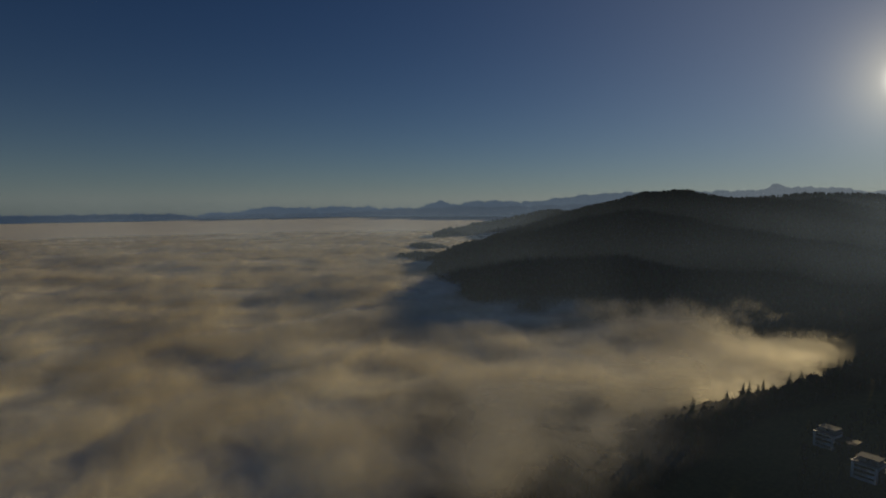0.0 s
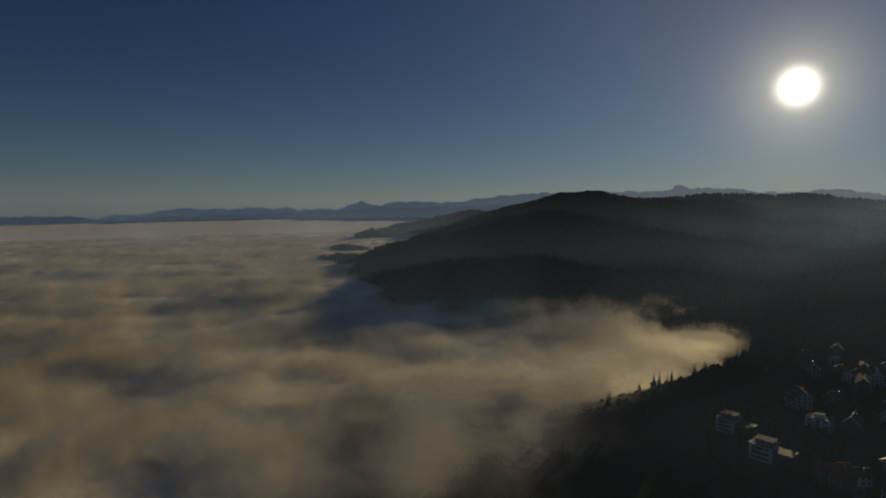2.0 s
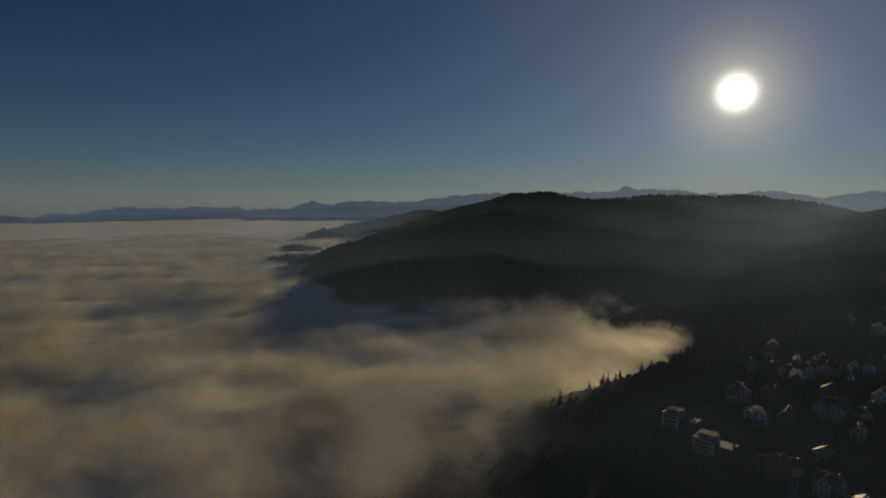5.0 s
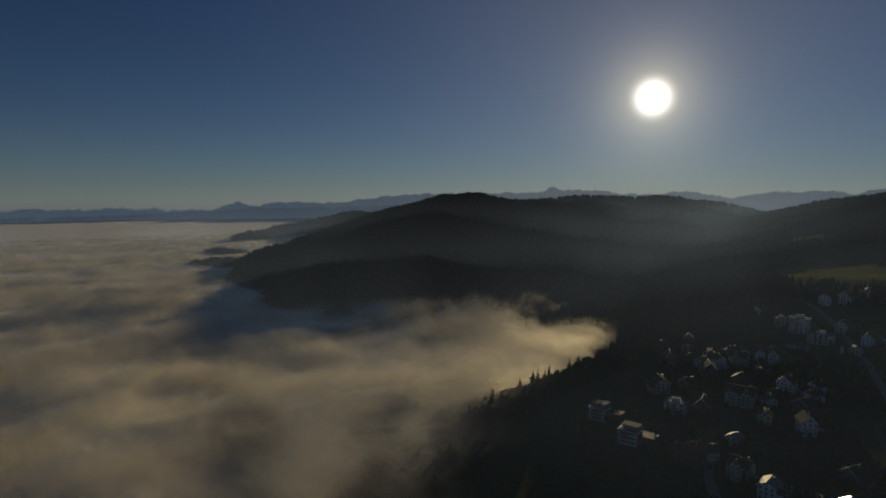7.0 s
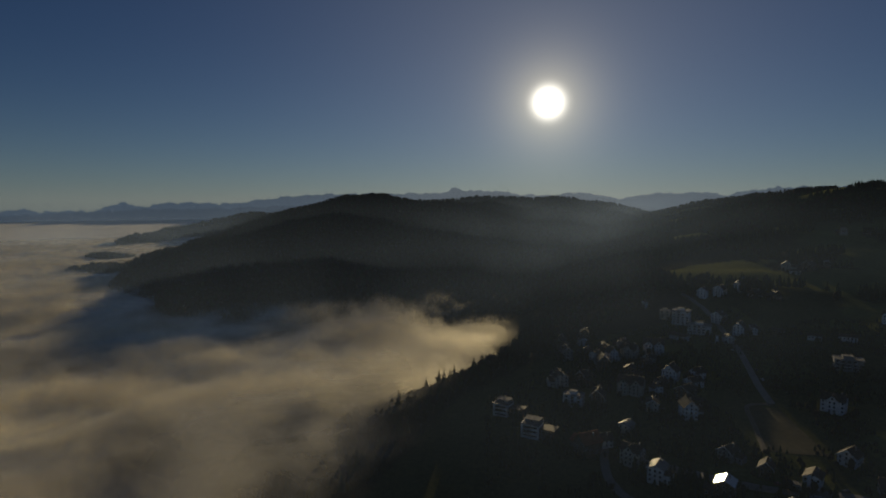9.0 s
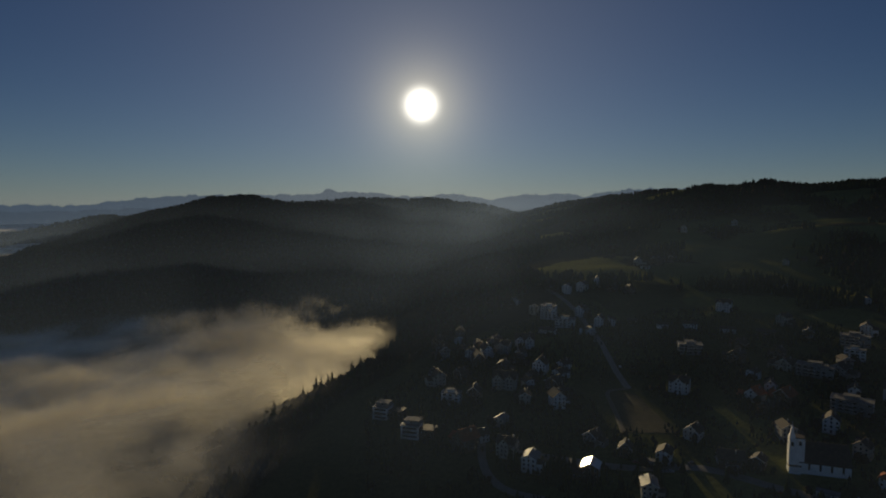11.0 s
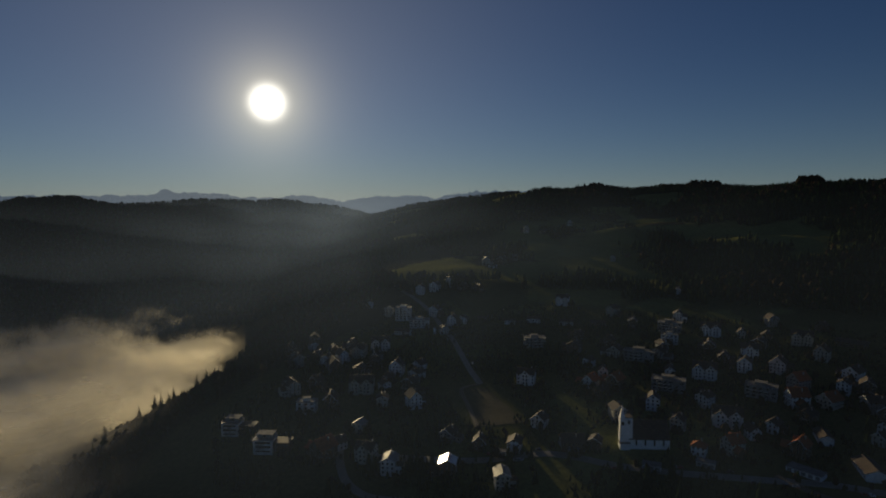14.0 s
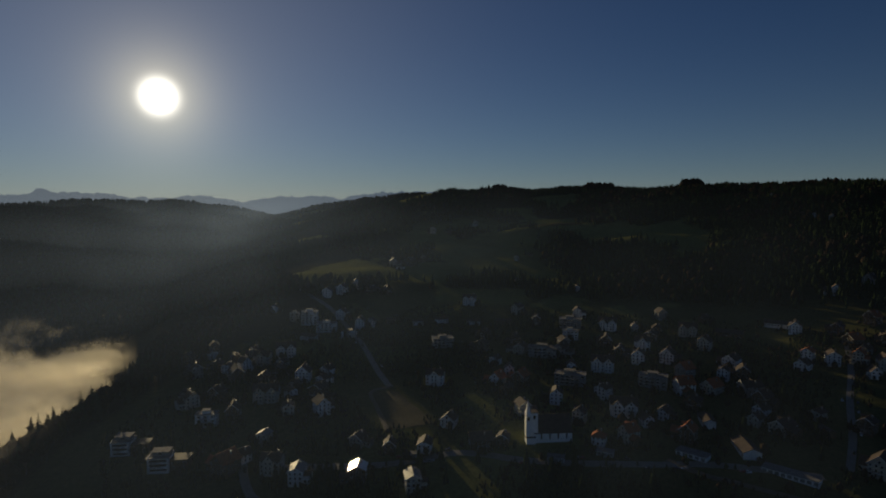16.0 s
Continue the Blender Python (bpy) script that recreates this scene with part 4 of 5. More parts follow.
# the looser scatter of houses between the rows and up the slope
count = 0
while count < 26:
    az, d = dice.uniform(67, 101), dice.uniform(430, 740)
    x, y = polar(az, d)
    if all(math.hypot(x - q[0], y - q[1]) > q[2] + 11 for q in placed):
        gabled_house(x, y, dice.uniform(8, 11), dice.uniform(-25, 40), "scattered houses of the village", roof=ROOF_RED if dice.random() < 0.08 else None)
        count += 1
count = 0
while count < 18:
    az, d = dice.uniform(39, 52), dice.uniform(450, 630)
    x, y = polar(az, d)
    if all(math.hypot(x - q[0], y - q[1]) > q[2] + 7 for q in placed):
        gabled_house(x, y, dice.uniform(7.5, 10), dice.uniform(-35, 45), "small houses behind the wooded edge")
        count += 1


# ---- church ----
LIME_WHITE = mottled("lime_white_plaster", (0.68, 0.68, 0.66), (0.86, 0.86, 0.84), 4.0, 0.9, bump=0.01)


def church(x, y, turn):
    ob = settle(x, y, turn, "church", "white village church with slender spire and steep dark roof", "church", "", 24)
    length, depth, eave, pitch = 27.0, 17.0, 6.2, 50
    body = Shape().prism([(-depth / 2, -4), (depth / 2, -4), (depth / 2, eave), (0, eave + depth / 2 * math.tan(radians(pitch))), (-depth / 2, eave)], "x", 0, length)
    part("nave", body.mesh("nave", LIME_WHITE), ob)
    part("roof", gable_roof(depth, length, eave, pitch, 0.5, ROOF_DARK), ob, "steep dark tiled roof", pose(length / 2, 0, 0, 0, 0, 90))
    tall = Shape().box(-0.5, 0.5, -0.06, 0.06, 0, 4.0, 1).box(-0.65, -0.5, -0.12, 0.06, -0.1, 4.1).box(0.5, 0.65, -0.12, 0.06, -0.1, 4.1).box(-0.5, 0.5, -0.12, 0.06, 4.0, 4.15).mesh("window", TRIM, GLASS)
    for k in range(4):
        part("window", tall, ob, at=pose(5 + k * 6.0, -depth / 2, 1.6))
    tower = part("tower", Shape().box(-1.7, 1.7, -2.4, 2.4, -4, 20).box(-1.85, 1.85, -2.55, 2.55, 19.7, 20.1).mesh("tower", LIME_WHITE), ob, at=pose(-4.4, -6.6, 0))
    spire = Shape()
    rings = ((1.8, 2.5, 20.1), (1.2, 1.5, 22.0), (0.05, 0.05, 29.0))
    for (a0, b0, z0), (a1, b1, z1) in zip(rings, rings[1:]):
        q = [(sx * r, sy * t, z) for r, t, z in ((a0, b0, z0), (a1, b1, z1)) for sx, sy in ((-1, -1), (1, -1), (1, 1), (-1, 1))]
        spire.add(q, [(i, (i + 1) % 4, (i + 1) % 4 + 4, i + 4) for i in range(4)])
    part("spire", spire.mesh("spire", LIME_WHITE), tower, "slender pale spire")
    part("spire_cross", Shape().box(-0.05, 0.05, -0.05, 0.05, 28.8, 30.6).box(-0.4, 0.4, -0.05, 0.05, 29.8, 29.95).mesh("spire_cross", METAL), tower)
    part("belfry", Shape().box(-2.7, 2.3, -8.7, -2.0, -4, 20.4).mesh("belfry", LIME_WHITE), ob)
    part("belfry_roof", Shape().box(-2.9, 2.5, -8.9, -1.8, 20.4, 20.8).mesh("belfry_roof", ROOF_DARK), ob)
    louvre = Shape().box(-0.8, 0.8, -0.08, 0.05, 0, 2.6, 1)
    for k in range(6):
        louvre.box(-0.8, 0.8, -0.16, 0.0, 0.15 + k * 0.42, 0.25 + k * 0.42)
    lm = louvre.mesh("belfry_louvre", WOOD, GLASS)
    part("belfry_louvre", lm, ob, at=pose(-0.2, -8.72, 16.2))
    part("belfry_louvre", lm, ob, at=pose(-4.4, -9.02, 15.4))
    porch = Shape().box(-6, 0.5, -10.2, -5, -3, 3.4)
    part("porch", porch.mesh("porch", LIME_WHITE), ob)
    part("porch_roof", Shape().box(-6.4, 0.7, -10.6, -4.6, 3.4, 3.8).mesh("porch_roof", ROOF_DARK), ob)
    return ob


church(393, 130, -13)


houses_only = list(placed)

# ---- roads and tracks ----
def ribbon(name, points, width, mat, label, lift=0.25):
    """A road draped over the ground along a bent line."""
    pts = [np.array(q, float) for q in points]
    line = []
    for k in range(len(pts) - 1):
        p0, p1, p2, p3 = pts[max(k - 1, 0)], pts[k], pts[k + 1], pts[min(k + 2, len(pts) - 1)]
        for u in np.linspace(0, 1, 14, endpoint=False):
            line.append(0.5 * (2 * p1 + (p2 - p0) * u + (2 * p0 - 5 * p1 + 4 * p2 - p3) * u * u + (3 * p1 - p0 - 3 * p2 + p3) * u ** 3))
    line.append(pts[-1])
    line = np.array(line)
    side = np.gradient(line, axis=0)
    side = np.stack([side[:, 1], -side[:, 0]], -1) / np.linalg.norm(side, axis=1)[:, None]
    rows = []
    for o, dz in ((-0.5, -0.6), (-0.5, 0), (0, 0.08), (0.5, 0), (0.5, -0.6)):
        q = line + side * o * width
        rows.append(np.column_stack([q, ground_z(q[:, 0], q[:, 1]) + lift + dz]))
    for k in range(0, len(line), 2):
        placed.append((line[k, 0] + 4.0, line[k, 1] + 5.0, 4.0 + width * 0.4))
    v = np.concatenate(rows)
    n = len(line)
    idx = np.arange(5 * n).reshape(5, n)
    f = np.stack([idx[:-1, :-1], idx[:-1, 1:], idx[1:, 1:], idx[1:, :-1]], -1).reshape(-1, 4)
    me = bpy.data.meshes.new(name)
    me.from_pydata(v.tolist(), [], f.tolist())
    me.materials.append(mat)
    return tagged(new(name, me), label, "road", kind="structure")


ASPHALT = mottled("pale_worn_asphalt", (0.15, 0.13, 0.10), (0.25, 0.22, 0.17), 6.0, 0.6, spec=0.4)
GRAVEL = mottled("gravel_track", (0.09, 0.07, 0.045), (0.17, 0.135, 0.09), 5.0, 0.85)
ribbon("road", ((660, 580), (630, 530), (601, 479), (570, 430), (518, 366), (451, 297), (425, 268)), 5.5, ASPHALT, "grey village road climbing to the upper houses")
ribbon("track", ((425, 268), (408, 276), (382, 252), (354, 226)), 3.5, GRAVEL, "pale farm track across a paddock")
def field(name, corners, mat, label, lift=0.15):
    """A four-cornered plot draped over the ground."""
    (ax, ay), (bx, by), (cx, cy), (dx, dy) = corners
    u, v = np.meshgrid(np.linspace(0, 1, 12), np.linspace(0, 1, 20))
    x = (ax * (1 - u) + bx * u) * (1 - v) + (dx * (1 - u) + cx * u) * v
    y = (ay * (1 - u) + by * u) * (1 - v) + (dy * (1 - u) + cy * u) * v
    idx = np.arange(u.size).reshape(u.shape)
    f = np.stack([idx[:-1, :-1], idx[:-1, 1:], idx[1:, 1:], idx[1:, :-1]], -1).reshape(-1, 4)
    me = bpy.data.meshes.new(name)
    me.from_pydata(np.stack([x, y, ground_z(x, y) + lift], -1).reshape(-1, 3).tolist(), [], f.tolist())
    me.materials.append(mat)
    return tagged(new(name, me), label, "field", kind="structure")


PADDOCK = mottled("trodden_winter_grass", (0.050, 0.043, 0.020), (0.100, 0.082, 0.040), 4.0, 0.95, spec=0.1)
field("paddock", ((412, 278), (420, 258), (382, 202), (356, 228)), PADDOCK, "brown trodden paddock of winter grass")
placed += [(388, 238, 26), (404, 254, 22), (416, 272, 18)]
ribbon("lane", ((292, 302), (273, 286), (258, 269), (249, 253), (247, 235), (256, 214)), 5.5, ASPHALT, "narrow bending village lane")
ribbon("path", ((404, 40), (395, 19), (394, 0), (392, -30), (388, -60)), 5, GRAVEL, "brown gravel path beside a field")
ribbon("side_road", ((700, -98), (632, -93), (557, -82), (493, -75), (440, -66)), 5, ASPHALT, "straight side road through the village")
ribbon("main_street", ((282, 262), (316, 204), (350, 168), (362, 122), (384, 66), (410, 12), (424, -50)), 7, ASPHALT, "grey main street between the houses")


# ---- mast by the upper road ----
mast = settle(513, 382, 0, "transformer_tower", "slender white transformer tower with small pitched roof", "tower", "", 3)
part("shaft", Shape().box(-1.3, 1.3, -1.3, 1.3, -2, 7.6).mesh("shaft", PLASTER[0]), mast)
part("roof", hip_roof(2.6, 2.6, 7.6, 40, 0.35, ROOF_DARK), mast)
part("door", DOOR, mast, at=pose(0, -1.3, 0))


# ---- parked cars ----
TYRE = mottled("tyre_rubber", (0.015, 0.015, 0.015), (0.03, 0.03, 0.03), 0.3, 0.9)
_w = Shape()
_n = 14
for _y0, _y1, _r, _slot in ((-0.11, 0.11, 0.32, 0), (-0.125, 0.125, 0.19, 1)):
    _ring = [(math.cos(2 * math.pi * k / _n) * _r, math.sin(2 * math.pi * k / _n) * _r) for k in range(_n)]
    _w.prism(_ring, "y", _y0, _y1, _slot)
WHEEL = _w.mesh("wheel", TYRE, METAL)


def car(x, y, head, paint, tone):
    z = float(ground_z(np.array([x]), np.array([y]))[0]) + 0.3
    ob = tagged(new("car"), f"{tone} hatchback car parked beside the street", "car", "parked cars")
    ob.matrix_basis = pose(x, y, z, 0, 0, head)
    side = [(-2.1, 0.3), (2.05, 0.3), (2.12, 0.62), (1.95, 0.78), (1.1, 0.92), (-1.95, 0.98), (-2.14, 0.7)]
    part("body", Shape().prism(side, "y", -0.86, 0.86).mesh("body", paint), ob)
    part("cabin", Shape().prism([(-1.85, 0.95), (1.05, 0.9), (0.35, 1.42), (-1.35, 1.45)], "y", -0.74, 0.74).mesh("cabin", GLASS), ob, "dark glazed cabin")
    part("car_roof", Shape().prism([(-1.38, 1.44), (0.36, 1.41), (0.3, 1.47), (-1.3, 1.5)], "y", -0.73, 0.73).mesh("car_roof", paint), ob)
    for wx in (-1.3, 1.32):
        for wy in (-0.78, 0.78):
            part("wheel", WHEEL, ob, at=pose(wx, wy, 0.32))
    return ob


PAINTS = [(mottled("silver_paint", (0.42, 0.42, 0.43), (0.52, 0.52, 0.53), 2.0, 0.3, metal=0.4, spec=0.5), "silver"),
          (mottled("white_paint", (0.70, 0.70, 0.69), (0.78, 0.78, 0.77), 2.0, 0.35, spec=0.5), "white"),
          (mottled("dark_blue_paint", (0.015, 0.02, 0.05), (0.025, 0.03, 0.07), 2.0, 0.3, spec=0.5), "dark blue"),
          (mottled("red_paint", (0.22, 0.02, 0.015), (0.30, 0.03, 0.02), 2.0, 0.3, spec=0.5), "red")]
count = 0
while count < 22:
    x0, y0, x1, y1 = dice.choice(((316, 204, 350, 168), (350, 168, 362, 122), (362, 122, 384, 66), (384, 66, 410, 12), (410, 12, 424, -50), (557, -82, 493, -75), (518, 366, 451, 297)))
    u = dice.random()
    n = math.hypot(x1 - x0, y1 - y0)
    off = dice.choice((-5.2, 5.2))
    x, y = x0 + u * (x1 - x0) + off * (y1 - y0) / n, y0 + u * (y1 - y0) - off * (x1 - x0) / n
    if all(math.hypot(x - q[0], y - q[1]) > q[2] for q in houses_only):
        houses_only.append((x, y, 3))
        placed.append((x, y, 3))
        car(x, y, math.degrees(math.atan2(y1 - y0, x1 - x0)) + dice.choice((0, 180)), *dice.choice(PAINTS))
        count += 1

# ---- trees ----
def leafy(name, dark, light, size=1.2):
    """Needles and twigs, each clump with a tone of its own."""
    m, t, b = material(name, 1.0, 0, 0.0)
    isle = t.nodes.new("ShaderNodeNewGeometry")
    n = link_nodes(t, "ShaderNodeTexNoise", Vector=isle.outputs["Position"], Scale=1.0 / size, Detail=2.0).outputs[0]
    v = link_nodes(t, "ShaderNodeMath", operation="MULTIPLY_ADD", i0=isle.outputs["Random Per Island"], i1=0.6, i2=n).outputs[0]
    v = link_nodes(t, "ShaderNodeMath", operation="ADD", i0=v, i1=-0.3).outputs[0]
    t.links.new(link_nodes(t, "ShaderNodeMix", data_type="RGBA", i0=v, i6=(*dark, 1), i7=(*light, 1)).outputs[2], b.inputs["Base Color"])
    return m


NEEDLES = leafy("spruce_needles", (0.012, 0.020, 0.010), (0.030, 0.046, 0.020))
TWIGS = leafy("bare_twigs", (0.018, 0.014, 0.011), (0.036, 0.028, 0.020))
BARK = mottled("bark", (0.035, 0.026, 0.020), (0.10, 0.08, 0.06), 0.5, 0.95)
shaker = np.random.RandomState(7)


def tube(s, p, q, r0, r1, n=5, slot=0):
    p, q = Vector(p), Vector(q)
    d = (q - p).normalized()
    u = d.orthogonal().normalized()
    w = d.cross(u)
    ring = [p + (u * math.cos(2 * math.pi * k / n) + w * math.sin(2 * math.pi * k / n)) * r0 for k in range(n)]
    ring += [q + (u * math.cos(2 * math.pi * k / n) + w * math.sin(2 * math.pi * k / n)) * r1 for k in range(n)]
    s.add(ring, [(k, (k + 1) % n, (k + 1) % n + n, k + n) for k in range(n)], slot)


def raw_mesh(s, name, *mats):
    me = bpy.data.meshes.new(name)
    me.from_pydata(s.v, [], s.f)
    me.polygons.foreach_set("material_index", np.array(s.m, np.int32))
    for q in mats:
        me.materials.append(q)
    return me


def spruce_meshes(rng, h=16.0):
    """Trunk and crown of a spruce: whorls of drooping, ragged boughs."""
    trunk = Shape()
    tube(trunk, (0, 0, -1), (0, 0, h * 0.5), 0.28, 0.16)
    tube(trunk, (0, 0, h * 0.5), (0.1, 0, h * 0.97), 0.16, 0.03)
    crown = Shape()
    tiers = 12
    for k in range(tiers):
        q = k / (tiers - 1)
        z = h * (0.12 + 0.84 * q)
        reach = h * 0.20 * (1 - q) ** 0.8 + 0.35
        n = max(4, int(10 - 5 * q))
        for j in range(n):
            a = 2 * math.pi * (j + rng.uniform(-0.3, 0.3)) / n + k
            r = reach * rng.uniform(0.65, 1.15)
            w = r * 0.42
            c, s_ = math.cos(a), math.sin(a)
            root, mid, tip = z + 0.35 * r, z + 0.02 * r, z - 0.45 * r
            pts = [(0, 0, root), (c * r * 0.55 - s_ * w, s_ * r * 0.55 + c * w, mid - 0.1 * r), (c * r, s_ * r, tip),
                   (c * r * 0.55 + s_ * w, s_ * r * 0.55 - c * w, mid - 0.1 * r), (c * r * 0.5, s_ * r * 0.5, mid + 0.16 * r), (c * r * 0.5, s_ * r * 0.5, mid - 0.34 * r)]
            crown.add(pts, [(0, 1, 4), (1, 2, 4), (2, 3, 4), (3, 0, 4), (1, 5, 2), (3, 2, 5)])
    crown.add([(0.25, 0, h * 0.93), (-0.15, 0.22, h * 0.93), (-0.15, -0.22, h * 0.93), (0, 0, h * 1.02)], [(0, 1, 3), (1, 2, 3), (2, 0, 3)])
    return raw_mesh(trunk, "trunk", BARK), raw_mesh(crown, "crown", NEEDLES)


def bare_tree_meshes(rng, h=13.0):
    """Trunk with forking limbs, and a crown of thin twig sprays with gaps between."""
    trunk, crown = Shape(), Shape()
    tube(trunk, (0, 0, -1), (0.1, 0.1, h * 0.35), 0.30, 0.22)
    for j in range(7):
        a = 2 * math.pi * (j + rng.uniform(-0.3, 0.3)) / 7
        z0 = h * rng.uniform(0.25, 0.45)
        out, top = h * rng.uniform(0.14, 0.27), h * rng.uniform(0.62, 0.95)
        mid = (math.cos(a) * out * 0.5, math.sin(a) * out * 0.5, (z0 + top) / 2)
        end = (math.cos(a) * out, math.sin(a) * out, top)
        tube(trunk, (0.1, 0.1, z0), mid, 0.13, 0.08, 4)
        tube(trunk, mid, end, 0.08, 0.02, 4)
        for _ in range(44):
            q = rng.uniform(0.25, 1.0)
            base = Vector((math.cos(a) * out * q, math.sin(a) * out * q, z0 + (top - z0) * q))
            d = Vector((rng.normal(), rng.normal(), abs(rng.normal()) * 0.9 + 0.2)).normalized()
            ln = h * rng.uniform(0.07, 0.16)
            side = d.orthogonal().normalized() * ln * rng.uniform(0.14, 0.30)
            tip = base + d * ln
            crown.add([base, base + d * ln * 0.6 + side, tip, base + d * ln * 0.6 - side], [(0, 1, 2), (0, 2, 3)])
    return raw_mesh(trunk, "trunk", BARK), raw_mesh(crown, "crown", TWIGS)


def template(kind, rng):
    conifer = kind == "spruce"
    ob = new("spruce_tree" if conifer else "bare_tree")
    trunk, crown = spruce_meshes(rng, rng.uniform(14, 18)) if conifer else bare_tree_meshes(rng, rng.uniform(10, 14))
    part("trunk", trunk, ob)
    part("crown", crown, ob)
    tagged(ob, "dark green spruce with drooping boughs" if conifer else "leafless brown broadleaf tree with fine twigs", "tree",
           "spruces at the edge of the village" if conifer else "bare trees in and round the village")
    return ob


SPRUCES = [template("spruce", shaker) for _ in range(4)]
BARES = [template("bare", shaker) for _ in range(4)]
HOUSE_XY = np.array(placed)


def clear_of_houses(x, y, gap=2.5):
    return np.all(np.hypot(HOUSE_XY[:, 0] - x, HOUSE_XY[:, 1] - y) > HOUSE_XY[:, 2] + gap)


used_templates = set()


def plant(kind, x, y, size):
    i = shaker.randint(4)
    ob = (SPRUCES if kind == "spruce" else BARES)[i]
    z = float(ground_z(np.array([x]), np.array([y]))[0]) - 0.3
    m = pose(x, y, z, 0, 0, shaker.uniform(0, 360)) @ Matrix.Diagonal((size * shaker.uniform(0.85, 1.15), size * shaker.uniform(0.85, 1.15), size, 1))
    if (kind, i) not in used_templates:
        used_templates.add((kind, i))
        ob.matrix_basis = m
    else:
        copy_thing(ob, m)


def edge_inland(x, y):
    along = 0.79 * x + 0.61 * y
    return 0.61 * x - 0.79 * y - rim(along), along


# the wood on the terrace's rim
count = 0
while count < 280:
    along, s = shaker.uniform(290, 640), shaker.uniform(-42, 20)
    inland = s + rim(along)
    x, y = 0.79 * along + 0.61 * inland, 0.61 * along - 0.79 * inland
    if not clear_of_houses(x, y):
        continue
    plant("spruce" if shaker.rand() < 0.28 else "bare", x, y, shaker.uniform(0.8, 1.4))
    count += 1
# a few tall spruces that stand out of the near mist
for x, y, size in ((44, 452, 1.7), (52, 447, 1.5), (66, 470, 1.8), (82, 462, 1.6), (104, 455, 1.5), (119, 342, 1.25), (124, 346, 1.1), (115, 347, 0.95), (72, 358, 1.45), (78, 355, 1.3), (96, 402, 1.5), (101, 398, 1.35)):
    plant("spruce", x, y, size)
# gardens and lanes
count = 0
while count < 270:
    az, d = shaker.uniform(33, 97), shaker.uniform(300, 700)
    x, y = polar(az, d)
    if edge_inland(x, y)[0] < 55 or not clear_of_houses(x, y) or lattice_noise(np.array([x / 70]), np.array([y / 70]), 3)[0] < -0.15:
        continue
    plant("spruce" if shaker.rand() < 0.68 else "bare", x, y, shaker.uniform(0.45, 0.95))
    count += 1


# far woods: many small crowns in one mesh for each wood
def wood(name, label, x, y, height, rng, sides=5, firs=0.55):
    n = len(x)
    z = ground_z(x, y)
    h = height * rng.uniform(0.7, 1.25, n)
    conifer = rng.rand(n) < firs + 0.35 * lattice_noise(x / 180, y / 180, 9)
    r = np.where(conifer, h * 0.20, h * 0.34) * rng.uniform(0.8, 1.25, n)
    # rings of points from the foot to the top: share of the height and of the radius
    con = ((0.08, 0.9), (0.30, 0.95), (0.62, 0.55), (1.0, 0.04))
    rnd = ((0.16, 0.45), (0.42, 1.0), (0.76, 0.78), (1.0, 0.05))
    verts = np.zeros((n, 4, sides, 3), np.float32)
    turn = rng.uniform(0, 6.28, n)
    for k in range(4):
        hh = np.where(conifer, con[k][0], rnd[k][0])
        rr = np.where(conifer, con[k][1], rnd[k][1])
        for j in range(sides):
            a = turn + 2 * np.pi * j / sides + 0.5 * k
            q = r * rr * rng.uniform(0.6, 1.3, n)
            verts[:, k, j, 0] = x + np.cos(a) * q
            verts[:, k, j, 1] = y + np.sin(a) * q
            verts[:, k, j, 2] = z + h * hh + rng.uniform(-0.06, 0.06, n) * h
    base = (np.arange(n) * 4 * sides)[:, None]
    quad = np.array([(k * sides + j, k * sides + (j + 1) % sides, (k + 1) * sides + (j + 1) % sides, (k + 1) * sides + j) for k in range(3) for j in range(sides)])
    faces = (base[:, :, None] + quad[None]).reshape(-1, 4)
    me = bpy.data.meshes.new(name)
    me.vertices.add(n * 4 * sides)
    me.vertices.foreach_set("co", verts.reshape(-1))
    me.loops.add(len(faces) * 4)
    me.loops.foreach_set("vertex_index", faces.reshape(-1).astype(np.int32))
    me.polygons.add(len(faces))
    me.polygons.foreach_set("loop_start", np.arange(0, len(faces) * 4, 4, dtype=np.int32))
    me.polygons.foreach_set("material_index", np.repeat(np.where(conifer, 0, 1), len(quad)).astype(np.int32))
    me.polygons.foreach_set("use_smooth", np.ones(len(faces), bool))
    me.materials.append(NEEDLES)
    me.materials.append(TWIGS)
    me.update(calc_edges=True)
    return tagged(new(name, me), label, "forest", kind="stuff")


def scatter(rng, a0, a1, d0, d1, n):
    d = np.sqrt(rng.uniform(d0 * d0, d1 * d1, n))
    a = np.radians(rng.uniform(a0, a1, n))
    return d * np.sin(a), d * np.cos(a)


def grown(rng, x, y, floor_z=-60):
    """Keep points on wooded ground above the deep fog."""
    keep = (rng.rand(len(x)) > meadow_cover(x, y)) & (ground_z(x, y) > floor_z)
    # the meadows' sunny edges are cleared
    for corners in MEADOWS:
        for back in (20, 45, 70, 95, 120):
            keep &= ~inside(x - 0.61 * back, y - 0.776 * back, corners)
    return x[keep], y[keep]


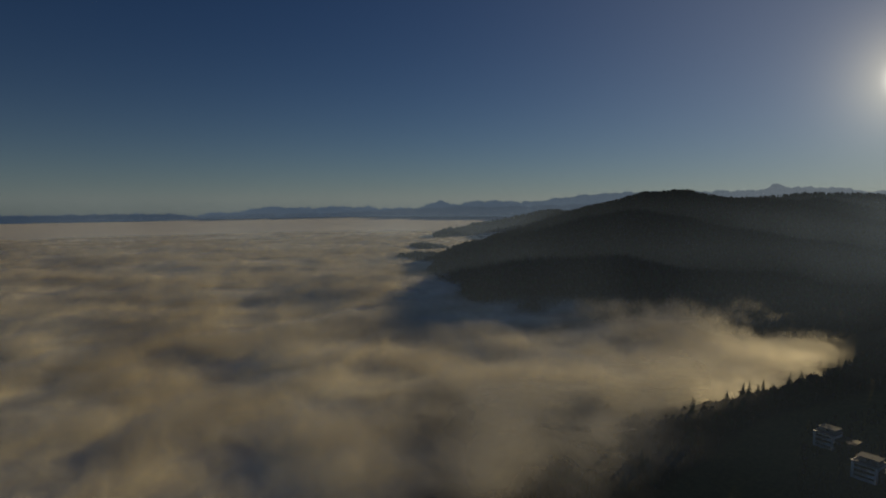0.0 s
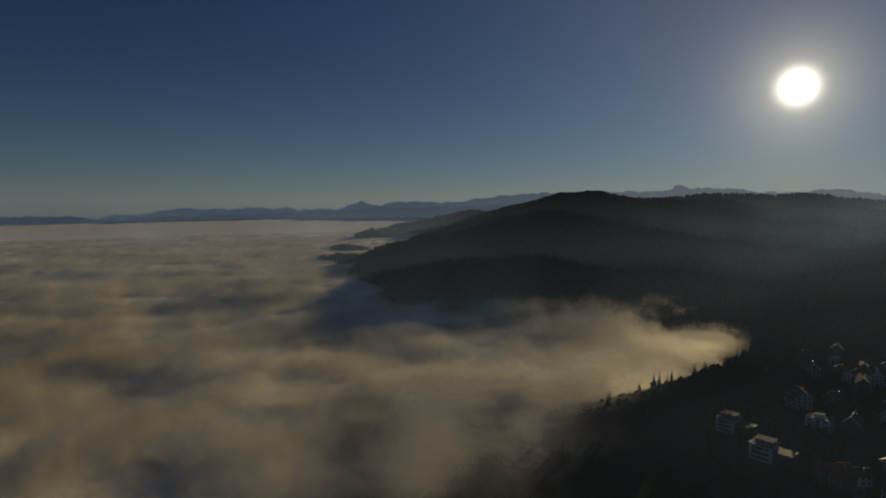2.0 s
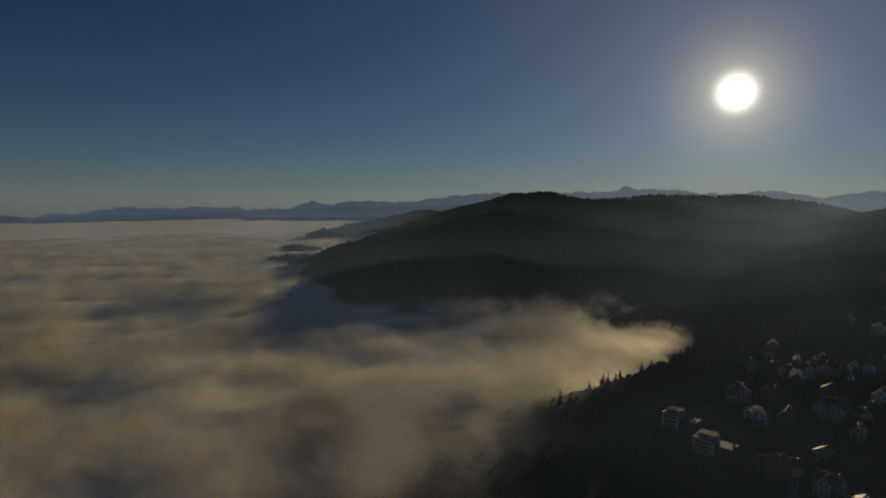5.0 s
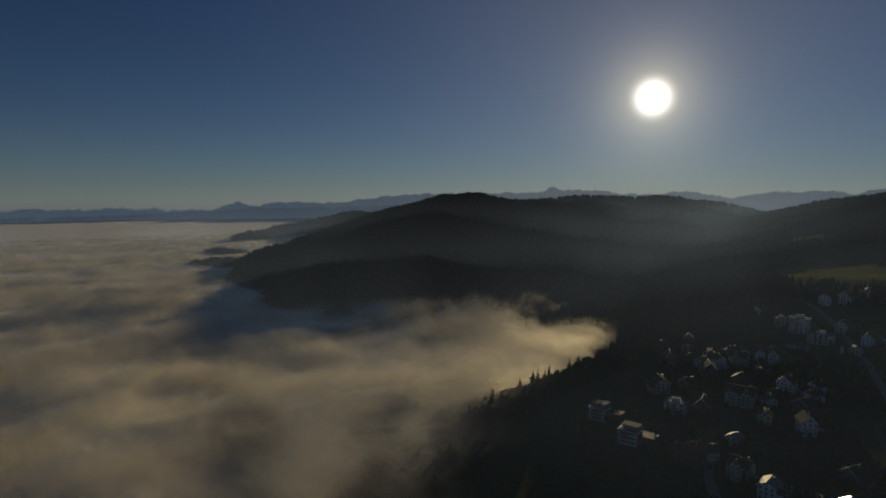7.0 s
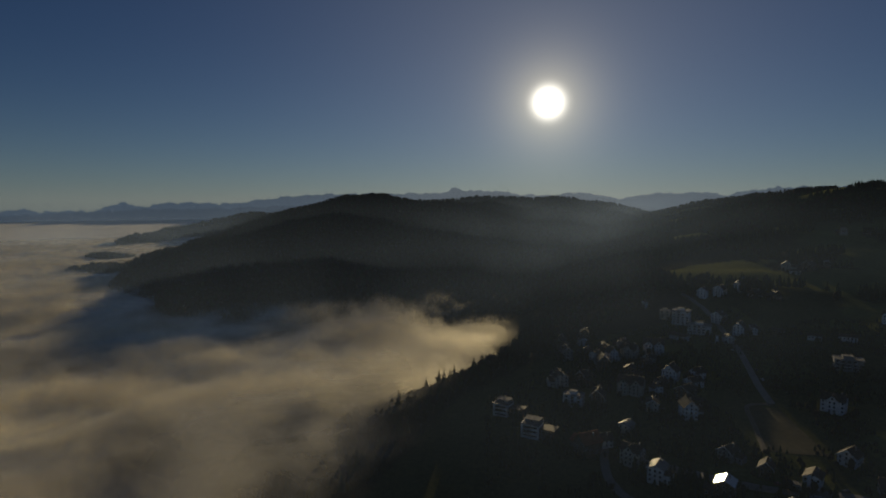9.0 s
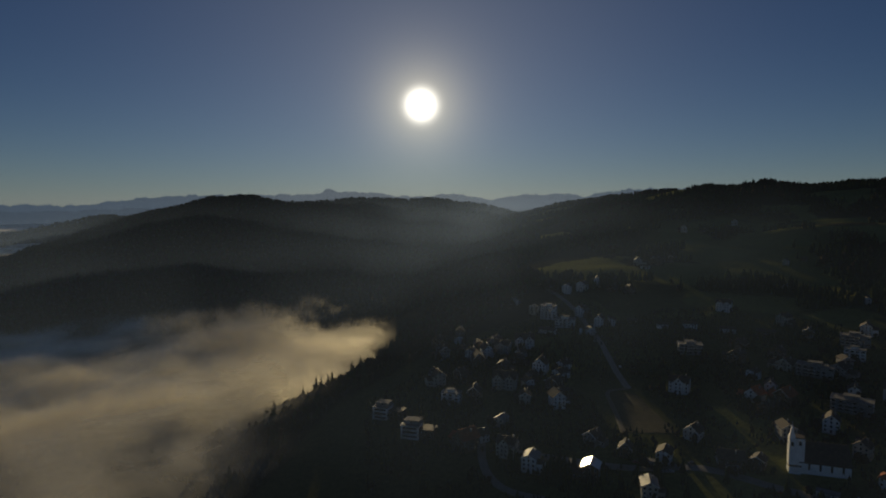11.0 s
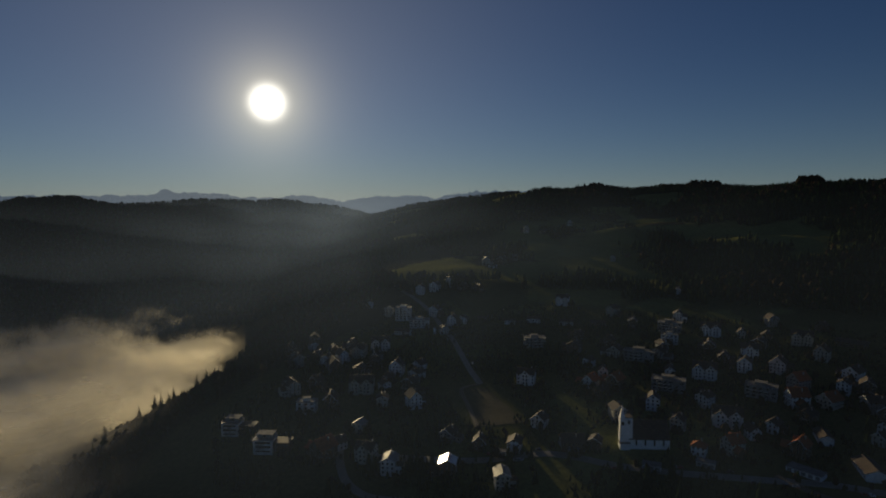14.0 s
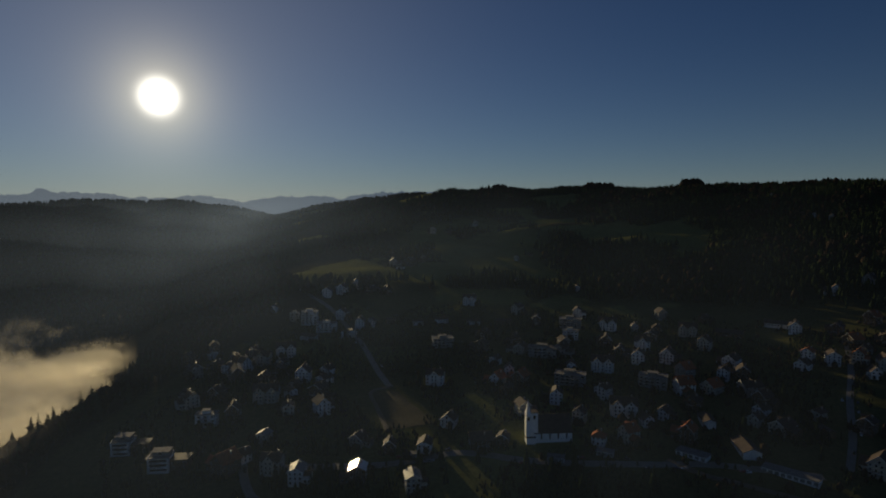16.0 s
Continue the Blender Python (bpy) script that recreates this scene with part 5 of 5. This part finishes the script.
fr = np.random.RandomState(21)
x, y = grown(fr, *scatter(fr, -6, 47, 880, 2500, 46000), floor_z=-26)
wood("hill_forest", "dark mixed forest covering the opposite hill", x, y, 15, fr, firs=0.5)
x, y = grown(fr, *scatter(fr, -3, 16, 2480, 3400, 6000), floor_z=-12)
wood("headland_forest", "dark forest on the far headland above the fog", x, y, 15, fr, 4, firs=0.5)
x, y = grown(fr, *scatter(fr, 20, 64, 2400, 3500, 15000))
wood("distant_forest", "dark forest on the farther hills", x, y, 18, fr, 4)
x, y = grown(fr, *scatter(fr, 43, 104, 800, 2050, 30000))
wood("ridge_forest", "dark woods and copses on the ridge above the village", x, y, 14, fr, firs=0.9)
x, y = grown(fr, *scatter(fr, -14, 50, 300, 900, 12000), floor_z=-38)
keep = (np.abs(edge_inland(x, y)[0] + 55) < 65) & np.array([clear_of_houses(a, b) for a, b in zip(x, y)])
keep &= (edge_inland(x, y)[0] < -45) | (fr.rand(len(x)) < 0.6)
wood("valley_forest", "dark forest on the slope between the village and the fog", x[keep], y[keep], 12, fr, 7)
# hedges, shrubs and small garden trees too many to count
x, y = scatter(fr, 32, 100, 290, 740, 11500)
keep = (edge_inland(x, y)[0] > 45) & np.array([clear_of_houses(a, b, 0.5) for a, b in zip(x, y)]) & (fractal(x, y, 60, 2, 141) > -0.22)
wood("garden_shrubs", "dark hedges and bare shrubs between the houses", x[keep], y[keep], 4.2, fr, 5, firs=0.85)
# bushes and small trees that stand close round each house
gx, gy = [], []
for hx, hy, reach in houses_only:
    if reach > 4 and math.hypot(hx, hy) < 1000:
        for _ in range(7):
            a = math.atan2(-hy, -hx) + fr.normal() * 1.1
            gx.append(hx + math.cos(a) * (reach * fr.uniform(0.95, 1.35) + 1.0))
            gy.append(hy + math.sin(a) * (reach * fr.uniform(0.95, 1.35) + 1.0))
gx, gy = np.array(gx), np.array(gy)
wood("house_bushes", "dark bushes and small bare trees close round the houses", gx, gy, fr.uniform(2.5, 7.5, len(gx)), fr, 6, firs=0.5)
# tall copses that break the skyline of the ridge
for az0, az1, d0, d1, n, h in ((85.3, 86.9, 1660, 1710, 160, 24), (58.9, 60.1, 2120, 2160, 120, 24), (60.3, 61.7, 2080, 2120, 130, 22), (67, 69.5, 1790, 1830, 90, 20), (77, 79.4, 1740, 1780, 200, 22), (94, 97, 1690, 1730, 120, 18)):
    x, y = scatter(fr, az0, az1, d0, d1, n)
    wood("ridge_copse", "dense dark copse standing on the ridge", x, y, h, fr)
